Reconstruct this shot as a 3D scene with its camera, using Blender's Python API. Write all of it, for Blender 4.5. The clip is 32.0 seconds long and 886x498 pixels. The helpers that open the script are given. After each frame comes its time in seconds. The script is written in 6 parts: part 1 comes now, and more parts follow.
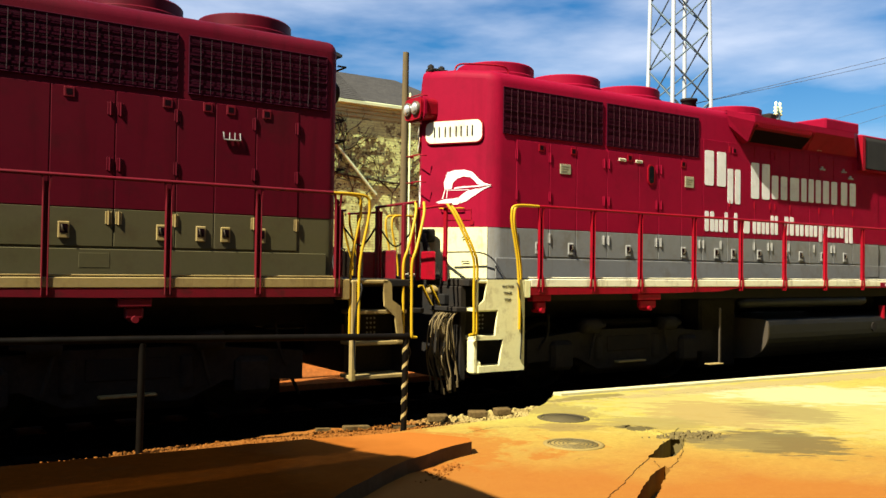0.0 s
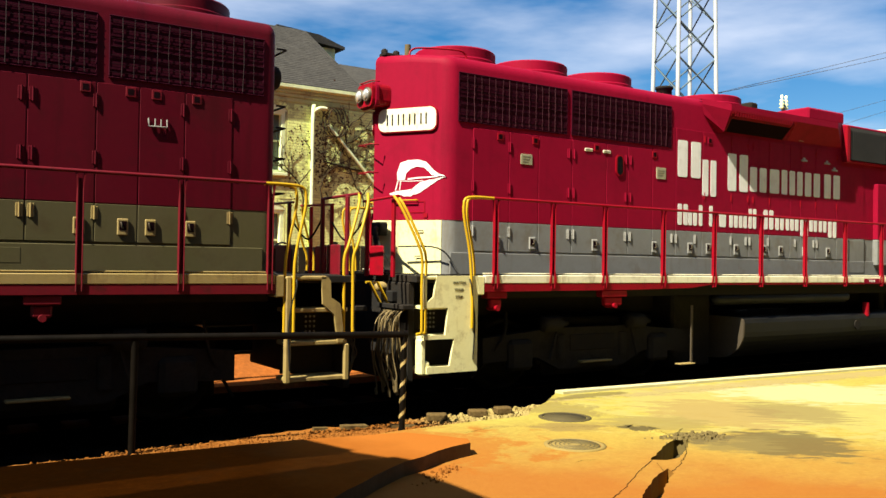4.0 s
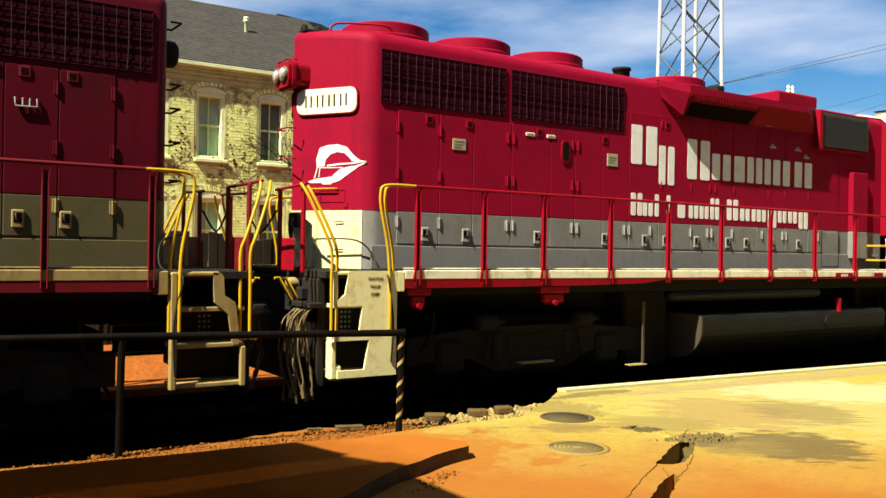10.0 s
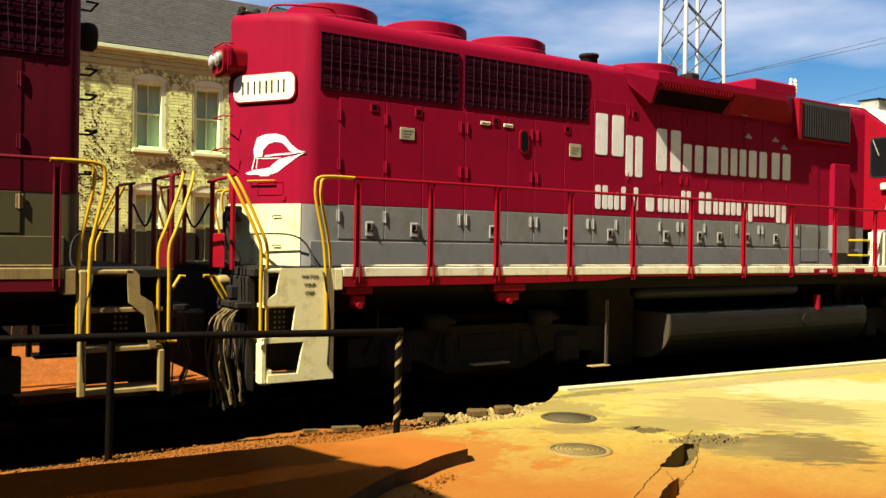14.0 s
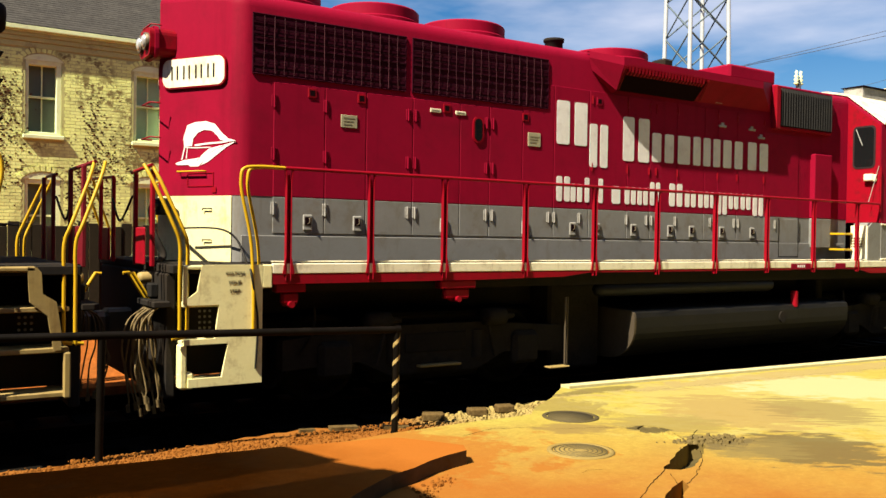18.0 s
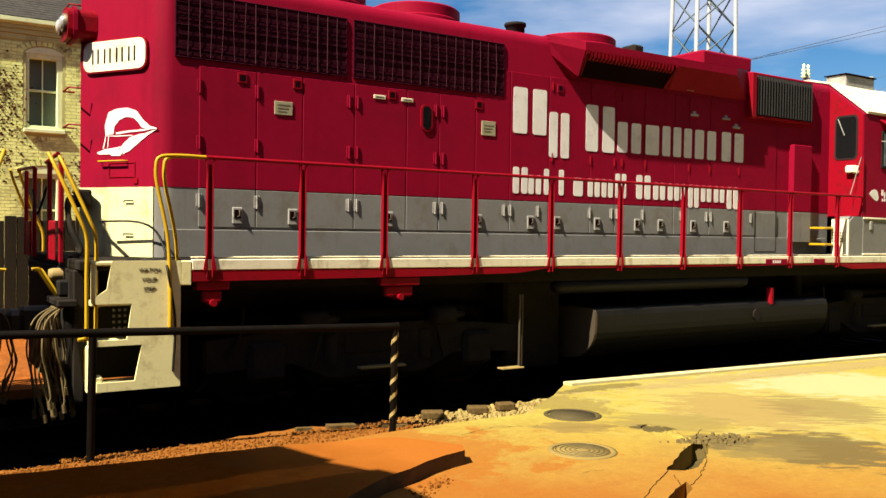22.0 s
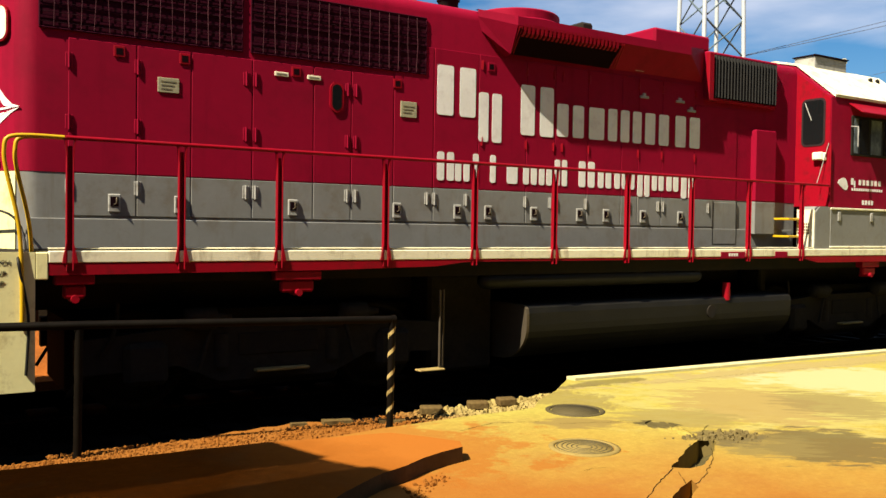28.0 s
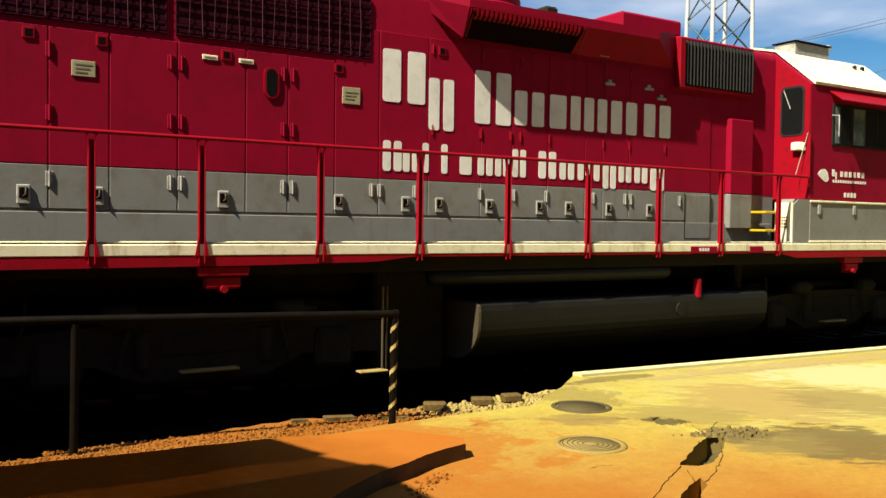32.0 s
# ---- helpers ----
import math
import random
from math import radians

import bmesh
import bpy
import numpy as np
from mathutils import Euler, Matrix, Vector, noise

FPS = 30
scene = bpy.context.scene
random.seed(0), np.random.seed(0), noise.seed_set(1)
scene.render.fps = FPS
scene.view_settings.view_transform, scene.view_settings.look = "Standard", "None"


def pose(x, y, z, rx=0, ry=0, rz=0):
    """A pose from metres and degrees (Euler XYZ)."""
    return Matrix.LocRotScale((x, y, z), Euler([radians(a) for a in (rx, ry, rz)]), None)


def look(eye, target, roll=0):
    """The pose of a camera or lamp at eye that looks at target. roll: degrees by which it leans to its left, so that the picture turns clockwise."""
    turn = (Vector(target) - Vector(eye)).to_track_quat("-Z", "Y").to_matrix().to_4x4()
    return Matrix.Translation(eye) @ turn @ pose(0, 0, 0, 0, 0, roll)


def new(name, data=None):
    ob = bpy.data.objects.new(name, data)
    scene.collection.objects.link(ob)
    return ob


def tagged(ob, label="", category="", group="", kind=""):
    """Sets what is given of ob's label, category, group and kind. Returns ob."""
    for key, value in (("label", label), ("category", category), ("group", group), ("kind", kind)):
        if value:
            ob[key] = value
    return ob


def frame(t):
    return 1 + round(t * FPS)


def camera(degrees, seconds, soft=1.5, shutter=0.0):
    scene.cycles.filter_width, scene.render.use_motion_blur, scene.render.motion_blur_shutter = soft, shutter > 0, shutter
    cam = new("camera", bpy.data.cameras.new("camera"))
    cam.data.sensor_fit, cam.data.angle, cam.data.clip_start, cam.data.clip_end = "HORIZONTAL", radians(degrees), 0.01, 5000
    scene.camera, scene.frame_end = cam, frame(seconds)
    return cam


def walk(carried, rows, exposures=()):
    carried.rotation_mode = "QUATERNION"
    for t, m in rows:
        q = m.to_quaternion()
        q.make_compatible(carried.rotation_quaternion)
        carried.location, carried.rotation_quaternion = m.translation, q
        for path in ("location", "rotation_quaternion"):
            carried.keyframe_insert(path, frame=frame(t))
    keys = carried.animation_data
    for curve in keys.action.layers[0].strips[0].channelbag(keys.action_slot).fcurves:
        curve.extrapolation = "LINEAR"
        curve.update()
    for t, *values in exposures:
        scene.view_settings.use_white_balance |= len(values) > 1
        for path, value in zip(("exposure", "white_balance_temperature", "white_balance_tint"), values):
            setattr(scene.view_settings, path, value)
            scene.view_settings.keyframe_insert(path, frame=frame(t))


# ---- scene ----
# ---- camera and walk ----
PATH = [
    (0, look((-0.5142, -0.4473, 1.5805), (5.0858, 7.8350, 1.7890), 0.786)),
    (2, look((-0.4493, -0.3933, 1.5986), (5.1326, 7.9021, 1.7705), 0.846)),
    (4, look((-0.3841, -0.3389, 1.6158), (5.1761, 7.9718, 1.7434), 0.906)),
    (6, look((-0.3192, -0.2816, 1.6328), (5.2209, 8.0430, 1.7182), 0.950)),
    (8, look((-0.2565, -0.2182, 1.6497), (5.2731, 8.1136, 1.7016), 0.956)),
    (10, look((-0.1956, -0.1488, 1.6654), (5.3277, 8.1874, 1.6844), 0.932)),
    (12, look((-0.1343, -0.0766, 1.6796), (5.3806, 8.2652, 1.6654), 0.901)),
    (14, look((-0.0704, -0.0062, 1.6937), (5.4405, 8.3381, 1.6429), 0.867)),
    (16, look((-0.0038, 0.0582, 1.7078), (5.4932, 8.4113, 1.6168), 0.843)),
    (18, look((0.0642, 0.1148, 1.7195), (5.5370, 8.4833, 1.5879), 0.836)),
    (20, look((0.1315, 0.1642, 1.7263), (5.5731, 8.5524, 1.5597), 0.841)),
    (22, look((0.1962, 0.2109, 1.7255), (5.6130, 8.6144, 1.5286), 0.846)),
    (24, look((0.2574, 0.2576, 1.7170), (5.6508, 8.6757, 1.5000), 0.853)),
    (26, look((0.3164, 0.3043, 1.7029), (5.6901, 8.7344, 1.4664), 0.849)),
    (28, look((0.3724, 0.3514, 1.6856), (5.7221, 8.7962, 1.4291), 0.829)),
    (30, look((0.4250, 0.3990, 1.6672), (5.7426, 8.8635, 1.3933), 0.793)),
    (32, look((0.4754, 0.4476, 1.6490), (5.7510, 8.9379, 1.3601), 0.751)),
]
# the train's place along the track
RUN = [
    (0, 6.3840),
    (2, 6.0047),
    (4, 5.6268),
    (6, 5.2513),
    (8, 4.8797),
    (10, 4.5110),
    (12, 4.1432),
    (14, 3.7744),
    (16, 3.4035),
    (18, 3.0303),
    (20, 2.6549),
    (22, 2.2789),
    (24, 1.9050),
    (26, 1.5316),
    (28, 1.1589),
    (30, 0.7871),
    (32, 0.4167),
]
cam = camera(54.42, 32.0, soft=1.5)
# the picture darkens a little and warms, then turns back
EXPOSURE = [(0, 1.50, 6300, 10), (6, 1.48, 6350, 10), (14, 1.43, 6550, 13), (20, 1.41, 6650, 15), (26, 1.40, 6650, 14), (32, 1.38, 6550, 9)]
walk(cam, PATH, EXPOSURE)

# ---- light ----
SUN_TO = Vector((3.3, 0.85, -4.1)).normalized()
sun = new("sun", bpy.data.lights.new("sun", "SUN"))
sun.data.energy, sun.data.angle, sun.data.color = 5.0, radians(0.6), (1.0, 0.90, 0.69)
sun.matrix_world = look((-20, -12, 35), Vector((-20, -12, 35)) + SUN_TO)

world = bpy.data.worlds.new("sky")
scene.world = world
world.use_nodes = True
wn, wl = world.node_tree.nodes, world.node_tree.links
wn.clear()
w_out, w_bg = wn.new("ShaderNodeOutputWorld"), wn.new("ShaderNodeBackground")
w_sky = wn.new("ShaderNodeTexSky")
w_sky.sky_type, w_sky.sun_disc = "NISHITA", False
w_sky.sun_elevation, w_sky.sun_rotation = radians(50.3), radians(255.6)
w_sky.air_density, w_sky.dust_density, w_sky.ozone_density = 1.0, 0.4, 3.0
w_tc, w_map = wn.new("ShaderNodeTexCoord"), wn.new("ShaderNodeMapping")
w_map.inputs["Scale"].default_value = (2.2, 2.2, 9.0)
w_map.inputs["Rotation"].default_value = (0.1, 0.12, 0.4)
w_noise = wn.new("ShaderNodeTexNoise")
w_noise.inputs["Scale"].default_value, w_noise.inputs["Detail"].default_value = 1.6, 7.0
w_ramp = wn.new("ShaderNodeValToRGB")
w_ramp.color_ramp.elements[0].position, w_ramp.color_ramp.elements[1].position = 0.40, 0.74
w_mix = wn.new("ShaderNodeMix")
w_mix.data_type = "RGBA"
w_mix.inputs["B"].default_value = (8.6, 9.3, 10.8, 1)
w_fac = wn.new("ShaderNodeMath")
w_fac.operation = "MULTIPLY"
w_fac.inputs[1].default_value = 0.85
wl.new(w_tc.outputs["Generated"], w_map.inputs["Vector"])
wl.new(w_map.outputs["Vector"], w_noise.inputs["Vector"])
wl.new(w_noise.outputs["Fac"], w_ramp.inputs["Fac"])
wl.new(w_ramp.outputs["Color"], w_fac.inputs[0])
wl.new(w_fac.outputs[0], w_mix.inputs["Factor"])
w_hue = wn.new("ShaderNodeHueSaturation")
w_hue.inputs["Saturation"].default_value, w_hue.inputs["Value"].default_value = 1.42, 1.16
wl.new(w_sky.outputs["Color"], w_hue.inputs["Color"])
wl.new(w_hue.outputs["Color"], w_mix.inputs["A"])
wl.new(w_mix.outputs["Result"], w_bg.inputs["Color"])
w_bg.inputs["Strength"].default_value = 0.0355
wl.new(w_bg.outputs["Background"], w_out.inputs["Surface"])


# ---- materials ----
def material(name, color, rough=0.6, metal=0.0, second=None, scale=1.5, amount=0.35, fine=40.0, fine_amount=0.25, bump=0.15, dirt=None, dirt_amount=0.0, dirt_scale=3.0, grit=0.0, grit_scale=5.0, spec=0.25, spots=(), wash=None, flake=None, streak=None, pieces=0.0):
    """Base colour with broad stains, fine grain, spots of dirt and a little relief, in metres of the object."""
    m = bpy.data.materials.new(name)
    m.use_nodes = True
    n, l = m.node_tree.nodes, m.node_tree.links
    p = n["Principled BSDF"]
    p.inputs["Roughness"].default_value, p.inputs["Metallic"].default_value = rough, metal
    p.inputs["Specular IOR Level"].default_value = min(spec, 0.04) if rough >= 0.8 else spec
    tc = n.new("ShaderNodeTexCoord")
    geo = n.new("ShaderNodeNewGeometry")
    spot = geo.outputs["Position"] if pieces else tc.outputs["Object"]

    def noise(s, detail=4.0, rough_=0.6):
        t = n.new("ShaderNodeTexNoise")
        t.inputs["Scale"].default_value, t.inputs["Detail"].default_value, t.inputs["Roughness"].default_value = s, detail, rough_
        l.new(spot, t.inputs["Vector"])
        return t

    def ramp(src, a, b):
        r = n.new("ShaderNodeMapRange")
        r.inputs["From Min"].default_value, r.inputs["From Max"].default_value = a, b
        l.new(src, r.inputs["Value"])
        return r.outputs["Result"]

    def mix(fac, a, b, mode="MIX", top=1.0):
        x = n.new("ShaderNodeMix")
        x.data_type, x.blend_type = "RGBA", mode
        k = n.new("ShaderNodeMath")
        k.operation = "MULTIPLY"
        k.inputs[1].default_value = top
        l.new(fac, k.inputs[0])
        l.new(k.outputs[0], x.inputs["Factor"])
        for sock, v in (("A", a), ("B", b)):
            if isinstance(v, tuple):
                x.inputs[sock].default_value = (*v, 1)
            else:
                l.new(v, x.inputs[sock])
        return x.outputs["Result"]

    second = second or tuple(c * 0.6 for c in color)
    big, small = noise(scale), noise(fine, 6.0)
    col = mix(ramp(big.outputs["Fac"], 0.35, 0.7), color, second, top=amount)
    col = mix(ramp(small.outputs["Fac"], 0.35, 0.7), col, tuple(c * 0.45 for c in color), top=fine_amount)
    if grit:
        q = noise(grit_scale, 10.0, 0.8)
        col = mix(ramp(q.outputs["Fac"], 0.44, 0.62), col, tuple(c * 0.5 for c in color), top=grit)
        q2 = noise(grit_scale * 2.7, 8.0, 0.75)
        col = mix(ramp(q2.outputs["Fac"], 0.5, 0.7), col, tuple(min(1, c * 1.5) for c in color), top=grit)
    if dirt:
        d = noise(dirt_scale, 8.0, 0.7)
        col = mix(ramp(d.outputs["Fac"], 0.52, 0.66), col, dirt, top=dirt_amount)
    if streak:  # long smears, drawn out along one direction
        tint, stretch, turned, least, top = streak
        mp = n.new("ShaderNodeMapping")
        mp.inputs["Rotation"].default_value, mp.inputs["Scale"].default_value = (0, 0, radians(turned)), stretch
        l.new(tc.outputs["Object"], mp.inputs["Vector"])
        sn = n.new("ShaderNodeTexNoise")
        sn.inputs["Scale"].default_value, sn.inputs["Detail"].default_value, sn.inputs["Roughness"].default_value = 1.0, 8.0, 0.68
        l.new(mp.outputs["Vector"], sn.inputs["Vector"])
        col = mix(ramp(sn.outputs["Fac"], least, least + 0.09), col, tint, top=top)
    if flake:  # clusters of small bare spots
        tint, where, size, least = flake
        both = n.new("ShaderNodeMath")
        both.operation = "MULTIPLY"
        l.new(ramp(noise(where, 3.0).outputs["Fac"], least, least + 0.10), both.inputs[0])
        l.new(ramp(noise(size, 5.0, 0.65).outputs["Fac"], 0.47, 0.55), both.inputs[1])
        col = mix(both.outputs[0], col, tint, top=0.85)
    if wash:  # a second colour that spreads from one side, with an uneven edge
        tint, way, far, near = wash
        sep, dot = n.new("ShaderNodeSeparateXYZ"), n.new("ShaderNodeVectorMath")
        dot.operation = "DOT_PRODUCT"
        dot.inputs[1].default_value = (*way, 0)
        l.new(tc.outputs["Object"], dot.inputs[0])
        add = n.new("ShaderNodeMath")
        add.operation = "MULTIPLY_ADD"
        add.inputs[1].default_value = 2.0
        l.new(noise(0.8, 6.0).outputs["Fac"], add.inputs[0])
        l.new(dot.outputs["Value"], add.inputs[2])
        col = mix(ramp(add.outputs[0], far + 1.0, near + 1.0), col, tint, top=0.85)
    for x, y, along, across, turned, tint, top, streaks in spots:  # single stains with uneven edges, drawn out along one direction
        shift, mp, ln = n.new("ShaderNodeVectorMath"), n.new("ShaderNodeMapping"), n.new("ShaderNodeVectorMath")
        shift.operation, ln.operation = "SUBTRACT", "LENGTH"
        shift.inputs[1].default_value = (x, y, 0)
        mp.inputs["Rotation"].default_value = (0, 0, radians(-turned))
        l.new(tc.outputs["Object"], shift.inputs[0])
        l.new(shift.outputs["Vector"], mp.inputs["Vector"])
        size, drawn = n.new("ShaderNodeVectorMath"), n.new("ShaderNodeVectorMath")
        size.operation = drawn.operation = "MULTIPLY"
        size.inputs[1].default_value, drawn.inputs[1].default_value = (1 / along, 1 / across, 0), (2.2, 2.2 * streaks, 0)
        l.new(mp.outputs["Vector"], size.inputs[0])
        l.new(mp.outputs["Vector"], drawn.inputs[0])
        l.new(size.outputs["Vector"], ln.inputs[0])
        edge = n.new("ShaderNodeTexNoise")
        edge.inputs["Scale"].default_value, edge.inputs["Detail"].default_value, edge.inputs["Roughness"].default_value = 1.0, 9.0, 0.7
        l.new(drawn.outputs["Vector"], edge.inputs["Vector"])
        ad = n.new("ShaderNodeMath")
        ad.operation = "MULTIPLY_ADD"
        ad.inputs[1].default_value = 3.2
        l.new(edge.outputs["Fac"], ad.inputs[0])
        l.new(ln.outputs["Value"], ad.inputs[2])
        col = mix(ramp(ad.outputs[0], 2.58, 2.34), col, tint, top=top)
    if pieces:  # each piece a little lighter or darker than the next
        info, both, shade = n.new("ShaderNodeObjectInfo"), n.new("ShaderNodeMath"), n.new("ShaderNodeMath")
        both.operation, shade.operation = "ADD", "FRACT"
        l.new(info.outputs["Random"], both.inputs[0])
        l.new(geo.outputs["Random Per Island"], both.inputs[1])
        l.new(both.outputs[0], shade.inputs[0])
        col = mix(shade.outputs[0], col, tuple(c * 0.45 for c in color), top=pieces)
    l.new(col, p.inputs["Base Color"])
    rr = n.new("ShaderNodeMapRange")
    rr.inputs["To Min"].default_value, rr.inputs["To Max"].default_value = max(0.02, rough - 0.1), min(1.0, rough + 0.15)
    l.new(big.outputs["Fac"], rr.inputs["Value"])
    l.new(rr.outputs["Result"], p.inputs["Roughness"])
    if bump:
        b = n.new("ShaderNodeBump")
        b.inputs["Strength"].default_value, b.inputs["Distance"].default_value = bump, 0.01
        l.new(small.outputs["Fac"], b.inputs["Height"])
        l.new(b.outputs["Normal"], p.inputs["Normal"])
    return m


RED = material("red_paint", (0.230, 0.0034, 0.0215), 0.55, spec=0.06, second=(0.180, 0.0027, 0.0185), scale=1.1, amount=0.5, fine=18, fine_amount=0.10, bump=0.05, dirt=(0.12, 0.004, 0.012), dirt_amount=0.3, dirt_scale=2.2, grit=0.08, grit_scale=3.0, streak=((0.13, 0.0016, 0.012), (3.2, 3.2, 0.28), 0, 0.55, 0.35))
RED_BRIGHT = material("red_trim_paint", (0.25, 0.0018, 0.0105), 0.45, spec=0.14, fine=25, fine_amount=0.12, bump=0.05, dirt=(0.048, 0.008, 0.008), dirt_amount=0.4, dirt_scale=9)
GREY = material("grey_paint", (0.192, 0.197, 0.190), 0.5, second=(0.148, 0.150, 0.138), scale=1.6, amount=0.6, fine=22, fine_amount=0.12, bump=0.05, dirt=(0.1045, 0.07315, 0.03135), dirt_amount=0.35, dirt_scale=3.5, streak=((0.12, 0.10, 0.06), (4.0, 4.0, 0.5), 0, 0.57, 0.35))
WHITE = material("white_paint", (0.74, 0.715, 0.53), 0.5, second=(0.64, 0.60, 0.40), scale=2.5, amount=0.5, fine=30, fine_amount=0.10, bump=0.05, dirt=(0.2128, 0.1672, 0.0912), dirt_amount=0.45, dirt_scale=4.5, streak=((0.26, 0.20, 0.11), (6.0, 6.0, 0.8), 0, 0.57, 0.5))
# White paint with the yellow cast over the step end in its base colour.
CREAM = material("yellow_cast_white_paint", (0.74, 0.71, 0.37), 0.5, second=(0.66, 0.60, 0.28), scale=2.5, amount=0.5, fine=30, fine_amount=0.10, bump=0.05, dirt=(0.26, 0.19, 0.085), dirt_amount=0.45, dirt_scale=4.5, streak=((0.30, 0.21, 0.09), (6.0, 6.0, 0.8), 0, 0.57, 0.5))
# Darker copies of the paints for the left-hand locomotive, its dimness put into colour.
RED_DIM = material("dim_red_paint", (0.076, 0.0012, 0.0078), 0.5, spec=0.12, second=(0.084, 0.0016, 0.0075), scale=1.1, amount=0.6, fine=18, fine_amount=0.15, bump=0.05, dirt=(0.0375, 0.0045, 0.006), dirt_amount=0.5, dirt_scale=2.0, streak=((0.04, 0.0016, 0.004), (3.2, 3.2, 0.28), 0, 0.54, 0.4))
TRIM_DIM = material("dim_red_trim", (0.13, 0.003, 0.0095), 0.5, fine=25, fine_amount=0.15, bump=0.05, dirt=(0.03, 0.009, 0.006), dirt_amount=0.5, dirt_scale=8)
GREY_OLIVE = material("dim_olive_grey_paint", (0.076, 0.0672, 0.0272), 0.55, second=(0.088, 0.072, 0.036), scale=1.4, amount=0.6, fine=22, fine_amount=0.15, bump=0.05, dirt=(0.056, 0.036, 0.016), dirt_amount=0.45, dirt_scale=3.0)
CREAM_DIM = material("dim_cream_paint", (0.2808, 0.2106, 0.0702), 0.55, second=(0.2964, 0.2184, 0.0936), scale=2.5, amount=0.6, fine=30, fine_amount=0.15, bump=0.05, dirt=(0.1248, 0.078, 0.0312), dirt_amount=0.5, dirt_scale=4.0, streak=((0.14, 0.085, 0.03), (6.0, 6.0, 0.8), 0, 0.55, 0.5))
LETTER = material("white_lettering", (0.76, 0.76, 0.73), 0.5, fine=30, fine_amount=0.12, bump=0.02, dirt=(0.40, 0.32, 0.32), dirt_amount=0.3, dirt_scale=7)
YELLOW = material("yellow_paint", (0.464, 0.288, 0.0064), 0.45, second=(0.416, 0.256, 0.0096), scale=5, fine=40, fine_amount=0.15, bump=0.05)
BLACK = material("black_running_gear", (0.017, 0.0165, 0.0155), 0.8, second=(0.03264, 0.02448, 0.01632), scale=4, amount=0.6, fine=30, bump=0.25)
TANK = material("fuel_tank_paint", (0.0040, 0.0041, 0.0036), 0.55, second=(0.011, 0.010, 0.008), scale=1.8, amount=0.6, fine=25, bump=0.12, dirt=(0.022, 0.019, 0.012), dirt_amount=0.25, dirt_scale=2.0, streak=((0.017, 0.016, 0.012), (2.0, 2.0, 0.8), 0, 0.55, 0.4))
TRUCK = material("dusty_cast_steel", (0.022, 0.0205, 0.018), 0.8, second=(0.036, 0.030, 0.022), scale=3, amount=0.7, fine=25, fine_amount=0.4, bump=0.3, dirt=(0.012, 0.010, 0.008), dirt_amount=0.6, dirt_scale=5)
# Near-black, mostly for flat parts that stand in for shaded openings and recesses.
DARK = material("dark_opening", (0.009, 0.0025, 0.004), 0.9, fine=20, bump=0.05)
SCREEN = material("screen_slat", (0.014, 0.004, 0.006), 0.8, scale=6, amount=0.7, fine=50, bump=0.05)
WIRE_RED = material("screen_wire", (0.06, 0.014, 0.02), 0.6, scale=6, amount=0.8, fine=50, bump=0.05)
WIRE_GREY = material("grey_guard_wire", (0.022, 0.012, 0.014), 0.6, scale=6, amount=0.8, fine=50, bump=0.05)
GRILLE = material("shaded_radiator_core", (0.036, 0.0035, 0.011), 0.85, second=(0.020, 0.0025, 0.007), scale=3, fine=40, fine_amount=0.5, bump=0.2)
STEEL = material("worn_steel", (0.128, 0.104, 0.072), 0.5, metal=0.6, scale=6, fine=60, bump=0.1)
LATCH = material("pale_grey_fittings", (0.32, 0.32, 0.296), 0.5, scale=6, fine=40, bump=0.05, dirt=(0.096, 0.072, 0.04), dirt_amount=0.4, dirt_scale=12)
RUBBER = material("grey_rubber_hose", (0.19, 0.14, 0.058), 0.7, second=(0.035, 0.026, 0.013), scale=7, amount=0.75, fine=60, bump=0.1)
GLASSY = material("dark_glass", (0.006, 0.007, 0.008), 0.06, second=(0.01, 0.012, 0.012), fine=3, bump=0.0, spec=0.5)
# Pale blue reflection in the cab panes, painted as blotches of base colour.
REFLECTED = material("blue_reflection_glass", (0.16, 0.20, 0.23), 0.1, second=(0.02, 0.025, 0.03), scale=4.5, amount=0.95, fine=9, fine_amount=0.5, bump=0.0, spec=0.5)
PLATE = material("dull_data_plate", (0.36, 0.34, 0.215), 0.5, second=(0.25, 0.24, 0.16), scale=9, amount=0.6, fine=60, fine_amount=0.5, bump=0.05)
PRINT = material("faded_print", (0.17, 0.16, 0.10), 0.6, fine=40, bump=0.0)
LENS = material("headlight_glass", (0.75, 0.75, 0.70), 0.08, metal=0.6, fine=30, bump=0.1)


